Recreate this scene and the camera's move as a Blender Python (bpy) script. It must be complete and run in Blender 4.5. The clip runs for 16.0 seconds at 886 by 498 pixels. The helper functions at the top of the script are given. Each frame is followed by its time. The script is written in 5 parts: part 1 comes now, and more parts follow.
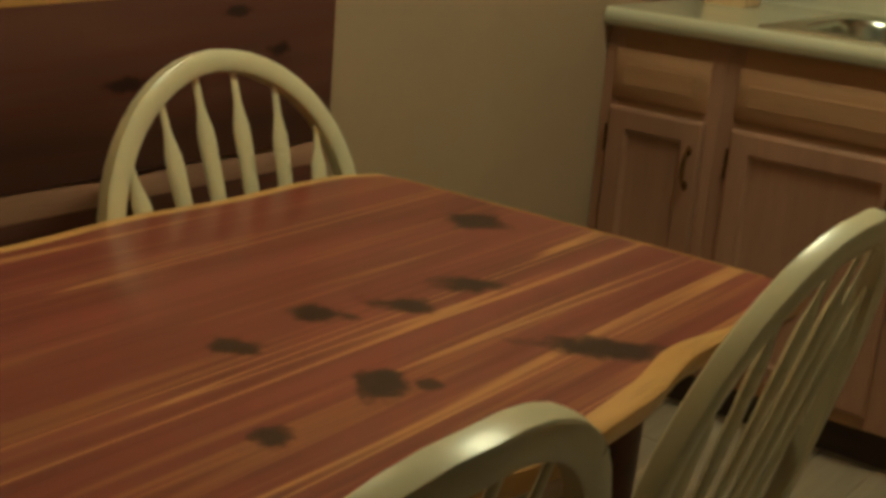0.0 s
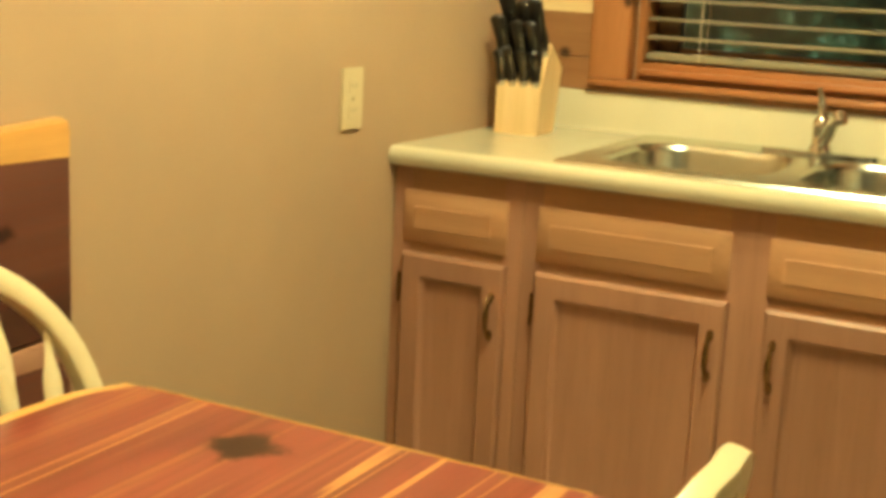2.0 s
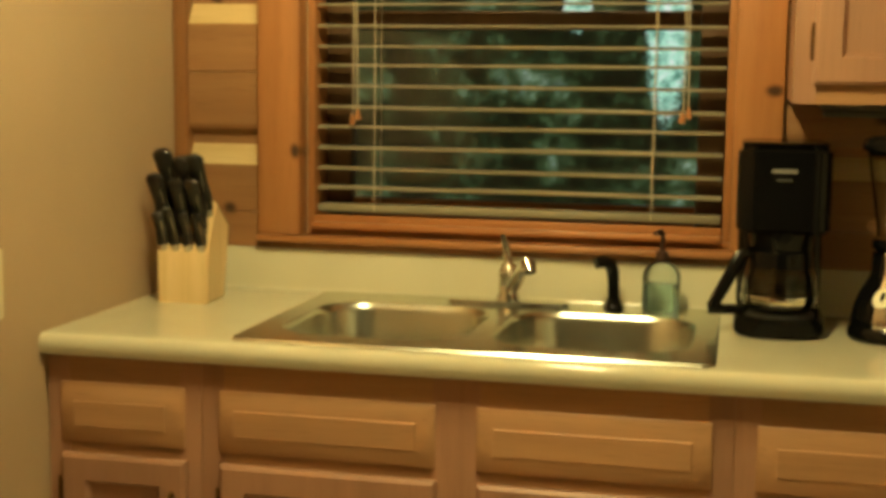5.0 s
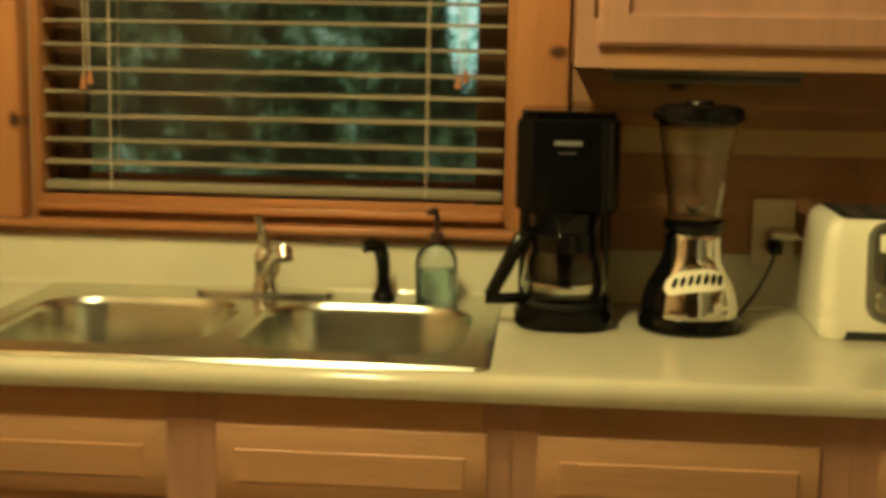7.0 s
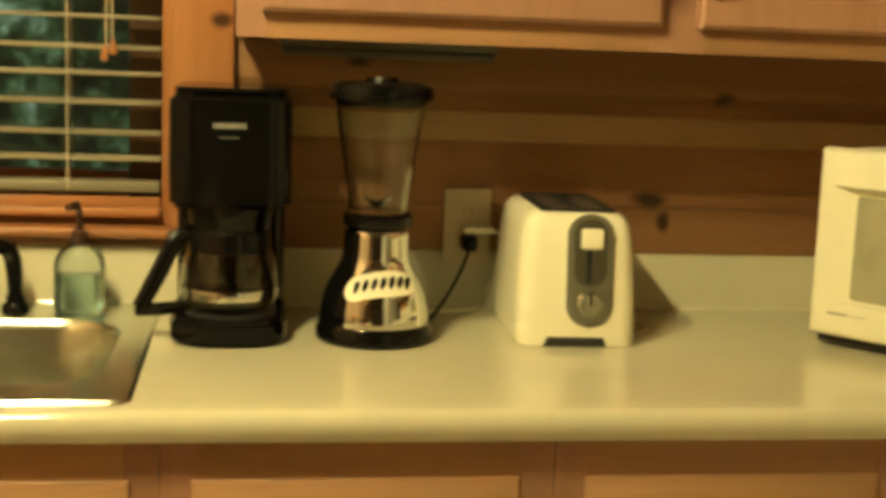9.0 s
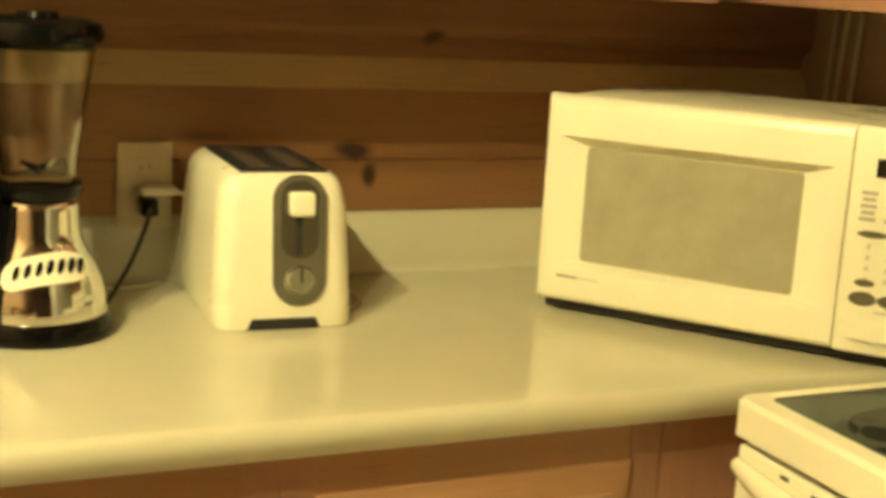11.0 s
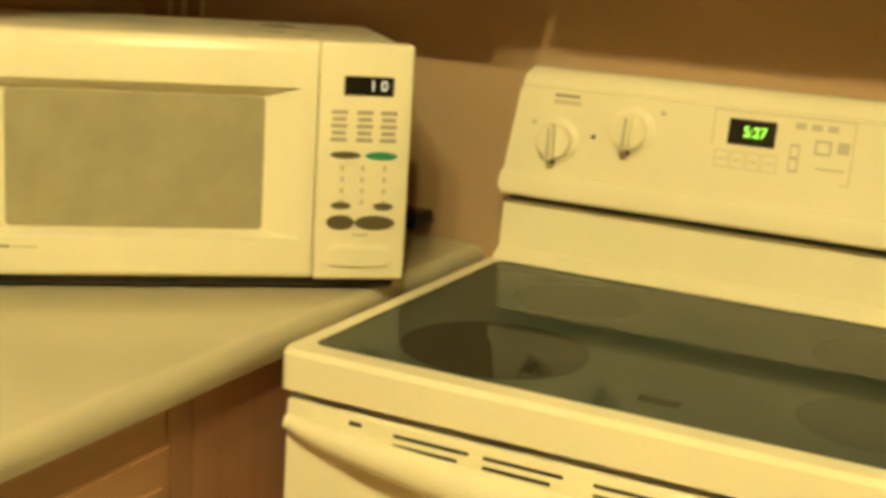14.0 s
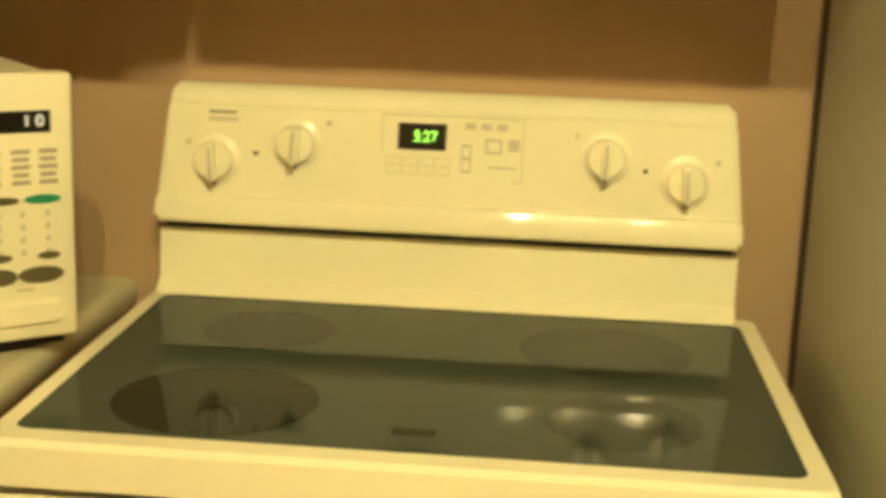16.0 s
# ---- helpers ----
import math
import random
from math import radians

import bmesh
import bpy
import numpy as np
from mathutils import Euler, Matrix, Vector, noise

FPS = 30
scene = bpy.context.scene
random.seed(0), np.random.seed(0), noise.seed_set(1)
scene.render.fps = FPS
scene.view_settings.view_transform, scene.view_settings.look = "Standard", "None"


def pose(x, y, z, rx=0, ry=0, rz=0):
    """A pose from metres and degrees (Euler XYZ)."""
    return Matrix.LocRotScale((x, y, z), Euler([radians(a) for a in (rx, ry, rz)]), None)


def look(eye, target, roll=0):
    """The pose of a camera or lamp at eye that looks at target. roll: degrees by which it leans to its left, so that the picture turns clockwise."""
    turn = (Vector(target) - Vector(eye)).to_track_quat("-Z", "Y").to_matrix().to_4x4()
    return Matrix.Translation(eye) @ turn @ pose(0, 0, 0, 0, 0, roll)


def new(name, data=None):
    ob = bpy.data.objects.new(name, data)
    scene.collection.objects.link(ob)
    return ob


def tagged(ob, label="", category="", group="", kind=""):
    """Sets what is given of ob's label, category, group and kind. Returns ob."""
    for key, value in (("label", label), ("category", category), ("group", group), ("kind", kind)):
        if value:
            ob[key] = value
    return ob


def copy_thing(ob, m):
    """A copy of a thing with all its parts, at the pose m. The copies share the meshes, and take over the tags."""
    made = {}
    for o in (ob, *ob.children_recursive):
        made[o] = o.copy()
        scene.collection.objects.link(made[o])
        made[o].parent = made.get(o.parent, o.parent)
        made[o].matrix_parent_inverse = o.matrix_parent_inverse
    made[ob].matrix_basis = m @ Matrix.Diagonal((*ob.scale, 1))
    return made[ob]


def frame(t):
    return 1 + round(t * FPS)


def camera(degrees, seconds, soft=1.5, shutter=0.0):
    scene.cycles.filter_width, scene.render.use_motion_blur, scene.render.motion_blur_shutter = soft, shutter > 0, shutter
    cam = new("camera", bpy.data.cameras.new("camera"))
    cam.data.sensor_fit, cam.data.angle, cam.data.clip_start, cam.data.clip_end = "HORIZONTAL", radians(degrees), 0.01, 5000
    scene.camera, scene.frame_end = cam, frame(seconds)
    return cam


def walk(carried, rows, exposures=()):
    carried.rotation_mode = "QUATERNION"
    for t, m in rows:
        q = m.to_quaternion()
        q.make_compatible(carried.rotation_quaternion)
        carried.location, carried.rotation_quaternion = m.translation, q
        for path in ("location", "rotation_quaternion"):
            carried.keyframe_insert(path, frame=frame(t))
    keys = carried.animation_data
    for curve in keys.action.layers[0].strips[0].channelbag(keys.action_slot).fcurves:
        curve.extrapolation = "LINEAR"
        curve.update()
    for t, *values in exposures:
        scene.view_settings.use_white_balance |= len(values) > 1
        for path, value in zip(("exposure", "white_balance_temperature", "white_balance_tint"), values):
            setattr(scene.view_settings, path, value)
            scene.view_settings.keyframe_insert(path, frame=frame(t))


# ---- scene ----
LENS_SECONDS = 16.0
cam = camera(37.14, LENS_SECONDS, soft=4.0, shutter=0.4)
PATH = [
    (0, (1.512, -3.288, 1.237), (0.393, -1.737, 0.651), 4.70),
    (0.3, (1.492, -3.250, 1.254), (0.386, -1.685, 0.684), 4.86),
    (0.5, (1.447, -3.196, 1.233), (0.353, -1.610, 0.697), 4.50),
    (0.9, (1.419, -3.132, 1.249), (0.359, -1.514, 0.739), 4.57),
    (1, (1.412, -3.119, 1.256), (0.364, -1.492, 0.751), 4.38),
    (1.5, (1.375, -3.047, 1.261), (0.399, -1.365, 0.795), 3.60),
    (2, (1.364, -2.998, 1.287), (0.462, -1.264, 0.865), 2.74),
    (2.5, (1.300, -2.955, 1.303), (0.511, -1.152, 0.946), 2.15),
    (3, (1.239, -2.910, 1.313), (0.560, -1.053, 1.012), 1.36),
    (3.5, (1.214, -2.884, 1.329), (0.620, -0.993, 1.065), 0.60),
    (4, (1.190, -2.856, 1.332), (0.669, -0.939, 1.095), 0.37),
    (4.2, (1.186, -2.845, 1.344), (0.689, -0.922, 1.108), 0.37),
    (6.3, (1.288, -2.557, 1.369), (0.987, -0.597, 1.113), 1.16),
    (6.5, (1.285, -2.521, 1.362), (1.021, -0.556, 1.101), 1.06),
    (7, (1.266, -2.435, 1.364), (1.116, -0.463, 1.067), 1.08),
    (7.5, (1.264, -2.341, 1.361), (1.227, -0.369, 1.032), 1.14),
    (8, (1.290, -2.248, 1.351), (1.354, -0.275, 1.034), 1.89),
    (8.5, (1.325, -2.181, 1.352), (1.489, -0.212, 1.043), 2.60),
    (9, (1.332, -2.132, 1.348), (1.622, -0.178, 1.035), 2.22),
    (9.5, (1.322, -2.072, 1.344), (1.751, -0.145, 1.022), 2.02),
    (9.7, (1.329, -2.049, 1.348), (1.801, -0.134, 1.015), 2.01),
    (11.8, (1.314, -1.705, 1.366), (2.326, -0.040, 0.917), 4.69),
    (12, (1.318, -1.678, 1.365), (2.380, -0.044, 0.915), 4.89),
    (12.5, (1.251, -1.577, 1.356), (2.526, -0.103, 0.907), 5.19),
    (13, (1.168, -1.485, 1.341), (2.664, -0.238, 0.888), 4.16),
    (13.5, (1.117, -1.417, 1.334), (2.785, -0.414, 0.872), 3.69),
    (14, (1.127, -1.392, 1.332), (2.879, -0.541, 0.878), 3.67),
    (14.5, (1.166, -1.364, 1.336), (2.962, -0.608, 0.883), 3.25),
    (15, (1.191, -1.337, 1.350), (3.024, -0.690, 0.878), 2.41),
    (15.5, (1.184, -1.276, 1.353), (3.074, -0.825, 0.880), 2.12),
    (16, (1.164, -1.177, 1.353), (3.107, -1.020, 0.904), 2.02),
]
EXPOSURE = [(0.0, -1.22, 5000, 10), (0.2, -0.92, 5250, 10), (0.5, 0.06, 5750, 10), (0.8, 0.64, 5850, 10), (1.1, 0.85, 5950, 10), (2.0, 0.64, 5950, 10), (2.6, 0.43, 6100, 10), (3.2, 0.2, 6350, 10), (4.0, -0.1, 6800, 10), (7.0, -0.1, 6500, 10), (9.0, 0.36, 6450, 10), (11.8, 0.68, 6150, 10), (12.1, 0.65, 6250, 10), (12.5, 0.46, 6600, 10), (13.0, 0.40, 6800, 10), (14.0, 0.40, 6750, 10), (16.0, 0.47, 6500, 10)]
walk(cam, [(t, look(eye, target, roll)) for t, eye, target, roll in PATH], EXPOSURE)

# ---- world and lamps ----
world = bpy.data.worlds.new("evening_sky")
scene.world = world
world.use_nodes = True
_wn = world.node_tree.nodes
_sky = _wn.new("ShaderNodeTexSky")
_sky.sky_type = "NISHITA"
_sky.sun_disc = False
_sky.sun_elevation = radians(2.0)
_sky.sun_rotation = radians(200)
_wn["Background"].inputs["Strength"].default_value = 0.1
world.node_tree.links.new(_sky.outputs["Color"], _wn["Background"].inputs["Color"])

LAMP = Vector((0.79, -1.28, 2.31))
BULB_POWER = 39.0
BULB_COLOUR = (1.0, 0.86, 0.39)
BULBS = [LAMP + Vector((0.1 * abs(d), d, 0)) for d in (-0.18, 0.0, 0.18)]
for place in BULBS:
    lamp = bpy.data.lights.new("bulb_light", "POINT")
    lamp.energy, lamp.color, lamp.shadow_soft_size = BULB_POWER, BULB_COLOUR, 0.025
    new("bulb_light", lamp).location = place
# fill light added to brighten the table; no such lamp is known
DINING = Vector((0.62, -2.45, 1.86))
lamp = bpy.data.lights.new("dining_light", "POINT")
lamp.energy, lamp.color, lamp.shadow_soft_size = 15.0, BULB_COLOUR, 0.03
new("dining_light", lamp).location = DINING


# ---- materials ----
def _mix(nt, a, b, fac):
    n = nt.nodes.new("ShaderNodeMix")
    n.data_type = "RGBA"
    for sock, v in ((n.inputs[6], a), (n.inputs[7], b), (n.inputs[0], fac)):
        if isinstance(v, bpy.types.NodeSocket):
            nt.links.new(v, sock)
        elif sock == n.inputs[0]:
            sock.default_value = v
        else:
            sock.default_value = (*v[:3], 1)
    return n.outputs[2]


def _noise(nt, scale, detail=4, stretch=(1, 1, 1), coords="Object", rough=0.55, warp=0.0):
    tc = nt.nodes.new("ShaderNodeTexCoord")
    mp = nt.nodes.new("ShaderNodeMapping")
    mp.inputs["Scale"].default_value = stretch
    nt.links.new(tc.outputs[coords], mp.inputs["Vector"])
    n = nt.nodes.new("ShaderNodeTexNoise")
    n.inputs["Scale"].default_value, n.inputs["Detail"].default_value = scale, detail
    n.inputs["Roughness"].default_value, n.inputs["Distortion"].default_value = rough, warp
    nt.links.new(mp.outputs["Vector"], n.inputs["Vector"])
    return n.outputs["Fac"]


def _ramp(nt, fac, stops):
    n = nt.nodes.new("ShaderNodeValToRGB")
    el = n.color_ramp.elements
    while len(el) < len(stops):
        el.new(0.5)
    for e, (p, c) in zip(el, stops):
        e.position, e.color = p, (*c, 1) if not isinstance(c, (int, float)) else (c, c, c, 1)
    nt.links.new(fac, n.inputs["Fac"])
    return n.outputs["Color"]


def _start(name, rough, metal=0.0, spec=0.5):
    m = bpy.data.materials.new(name)
    m.use_nodes = True
    b = m.node_tree.nodes["Principled BSDF"]
    b.inputs["Roughness"].default_value, b.inputs["Metallic"].default_value = rough, metal
    b.inputs["Specular IOR Level"].default_value = spec
    return m, m.node_tree, b


def _bump(nt, b, fac, strength, dist=0.002):
    n = nt.nodes.new("ShaderNodeBump")
    n.inputs["Strength"].default_value, n.inputs["Distance"].default_value = strength, dist
    nt.links.new(fac, n.inputs["Height"])
    nt.links.new(n.outputs["Normal"], b.inputs["Normal"])


def plain(name, base, rough=0.5, metal=0.0, var=0.12, scale=9.0, grain=160.0, bump=0.15, spec=0.5):
    """Paint, plastic, metal: large soft stains, fine grain and slight relief."""
    m, nt, b = _start(name, rough, metal, spec)
    big, fine = _noise(nt, scale, 5), _noise(nt, grain, 3)
    dark = tuple(c * (1 - var) for c in base)
    lite = tuple(min(1, c * (1 + var * 0.6)) for c in base)
    c = _mix(nt, dark, lite, _ramp(nt, big, [(0.3, 0.0), (0.7, 1.0)]))
    c = _mix(nt, c, tuple(x * 0.9 for x in base), _ramp(nt, fine, [(0.55, 0.0), (0.8, 0.45)]))
    nt.links.new(c, b.inputs["Base Color"])
    r = nt.nodes.new("ShaderNodeMapRange")
    r.inputs["To Min"].default_value, r.inputs["To Max"].default_value = rough * 0.85, min(1, rough * 1.2)
    nt.links.new(big, r.inputs["Value"])
    nt.links.new(r.outputs["Result"], b.inputs["Roughness"])
    if bump:
        _bump(nt, b, fine, bump, 0.0006)
    return m


def wood(name, dark, light, axis="x", rough=0.45, freq=26.0, pores=0.35, spec=0.4, knots=()):
    """Straight-grained wood: long streaks, fine pores and broad tone changes, different on every piece."""
    m, nt, b = _start(name, rough, 0, spec)
    st = {"x": (0.05, 1, 1), "y": (1, 0.05, 1), "z": (1, 1, 0.05)}[axis]
    wide = {"x": (0.25, 1, 1), "y": (1, 0.25, 1), "z": (1, 1, 0.25)}[axis]
    info = nt.nodes.new("ShaderNodeObjectInfo")
    streak, pore, tone = _noise(nt, freq, 6, st, warp=0.6), _noise(nt, 260, 2, st), _noise(nt, 4.0, 4, wide)
    c = _mix(nt, dark, light, _ramp(nt, streak, [(0.32, 0.0), (0.68, 1.0)]))
    c = _mix(nt, c, tuple(x * 0.78 for x in dark), _ramp(nt, tone, [(0.45, 0.0), (0.75, 0.55)]))
    c = _mix(nt, c, tuple(x * 0.55 for x in dark), _ramp(nt, pore, [(0.58, 0.0), (0.72, pores)]))
    if knots:
        k = _ellipses(nt, knots, (0, 2), 0.9)
        c = _mix(nt, c, tuple(x * 0.45 for x in dark), _ramp(nt, k, [(0.0, 0.0), (0.45, 0.6)]))
        c = _mix(nt, c, (0.03, 0.012, 0.006), _ramp(nt, k, [(0.35, 0.0), (0.8, 0.9)]))
    h = nt.nodes.new("ShaderNodeHueSaturation")
    mr = nt.nodes.new("ShaderNodeMapRange")
    mr.inputs["To Min"].default_value, mr.inputs["To Max"].default_value = 0.88, 1.1
    nt.links.new(info.outputs["Random"], mr.inputs["Value"])
    nt.links.new(mr.outputs["Result"], h.inputs["Value"])
    nt.links.new(c, h.inputs["Color"])
    nt.links.new(h.outputs["Color"], b.inputs["Base Color"])
    _bump(nt, b, streak, 0.18, 0.001)
    return m


def _ellipses(nt, spots, axes, warp, turn=0.0):
    """A mask that is 1 inside soft, ragged ellipses (u, v, half width, half length) on the two axes named."""
    tc = nt.nodes.new("ShaderNodeTexCoord")
    sep = nt.nodes.new("ShaderNodeSeparateXYZ")
    nt.links.new(tc.outputs["Object"], sep.inputs[0])
    rag = _noise(nt, 34, 5)

    def math_(op, a, bb):
        n = nt.nodes.new("ShaderNodeMath")
        n.operation = op
        for s, v in zip(n.inputs, (a, bb)):
            if isinstance(v, bpy.types.NodeSocket):
                nt.links.new(v, s)
            elif v is not None:
                s.default_value = v
        return n.outputs[0]
    total = None
    for u, v, a, bb in spots:
        p, q = math_("SUBTRACT", sep.outputs[axes[0]], u), math_("SUBTRACT", sep.outputs[axes[1]], v)
        ct, sn = math.cos(turn), math.sin(turn)
        du = math_("DIVIDE", math_("ADD", math_("MULTIPLY", p, ct), math_("MULTIPLY", q, sn)), a)
        dv = math_("DIVIDE", math_("SUBTRACT", math_("MULTIPLY", q, ct), math_("MULTIPLY", p, sn)), bb)
        d = math_("SQRT", math_("ADD", math_("MULTIPLY", du, du), math_("MULTIPLY", dv, dv)), None)
        d = math_("ADD", d, math_("MULTIPLY", math_("SUBTRACT", rag, 0.5), warp))
        k = math_("SUBTRACT", 1.25, d)
        total = k if total is None else math_("MAXIMUM", total, k)
    return total


def cedar(name, across, along, knots, streaks=9.0, rough=0.28, sap=True, turn=0.0, aged=False):
    """Red cedar slab: red-brown heartwood, yellow sapwood streaks that run along the grain, dark ragged knots."""
    m, nt, b = _start(name, rough, 0, 0.35)
    st, st2, st3 = [1, 1, 1], [1, 1, 1], [1, 1, 1]
    st[along], st2[along], st3[along] = 0.08, 0.02, 0.02
    broad, fine = _noise(nt, streaks, 3, st, warp=0.4), _noise(nt, 95, 3, st2)
    thin, hair = _noise(nt, streaks * 2.2, 2, st3, warp=0.35, rough=0.45), _noise(nt, streaks * 5.0, 2, st2, warp=0.3)
    if aged:
        # darker, browner heartwood tones
        c = _ramp(nt, broad, [(0.3, (0.050, 0.020, 0.015)), (0.5, (0.095, 0.037, 0.027)), (0.7, (0.14, 0.056, 0.038))])
    else:
        c = _ramp(nt, broad, [(0.3, (0.155, 0.038, 0.029)), (0.48, (0.245, 0.062, 0.044)), (0.62, (0.19, 0.046, 0.034)), (0.75, (0.29, 0.082, 0.052))])
    c = _mix(nt, c, (0.12, 0.030, 0.017), _ramp(nt, fine, [(0.48, 0.0), (0.72, 0.65)]))
    if sap:
        c = _mix(nt, c, (0.55, 0.27, 0.09), _ramp(nt, thin, [(0.562, 0.0), (0.574, 0.7), (0.586, 0.85), (0.600, 0.28), (0.618, 0.0)]))
        c = _mix(nt, c, (0.40, 0.17, 0.06), _ramp(nt, hair, [(0.58, 0.0), (0.64, 0.5), (0.70, 0.2)]))
    if knots:
        k = _ellipses(nt, knots, (across, along), 2.0, turn)
        c = _mix(nt, c, (0.10, 0.026, 0.016), _ramp(nt, k, [(0.0, 0.0), (0.45, 0.75)]))
        c = _mix(nt, c, (0.022, 0.008, 0.007), _ramp(nt, k, [(0.15, 0.0), (0.68, 0.96)]))
    nt.links.new(c, b.inputs["Base Color"])
    b.inputs["Coat Weight"].default_value, b.inputs["Coat Roughness"].default_value = 0.0 if aged else 0.05, 0.25
    _bump(nt, b, fine, 0.10, 0.001)
    return m


def glass(name, tint, rough=0.02):
    m, nt, b = _start(name, rough)
    b.inputs["Base Color"].default_value, b.inputs["Transmission Weight"].default_value = (*tint, 1), 1.0
    b.inputs["IOR"].default_value = 1.45
    return m


def glow(name, colour, strength):
    m, nt, b = _start(name, 0.5)
    b.inputs["Base Color"].default_value = (*colour, 1)
    b.inputs["Emission Color"].default_value, b.inputs["Emission Strength"].default_value = (*colour, 1), strength
    return m


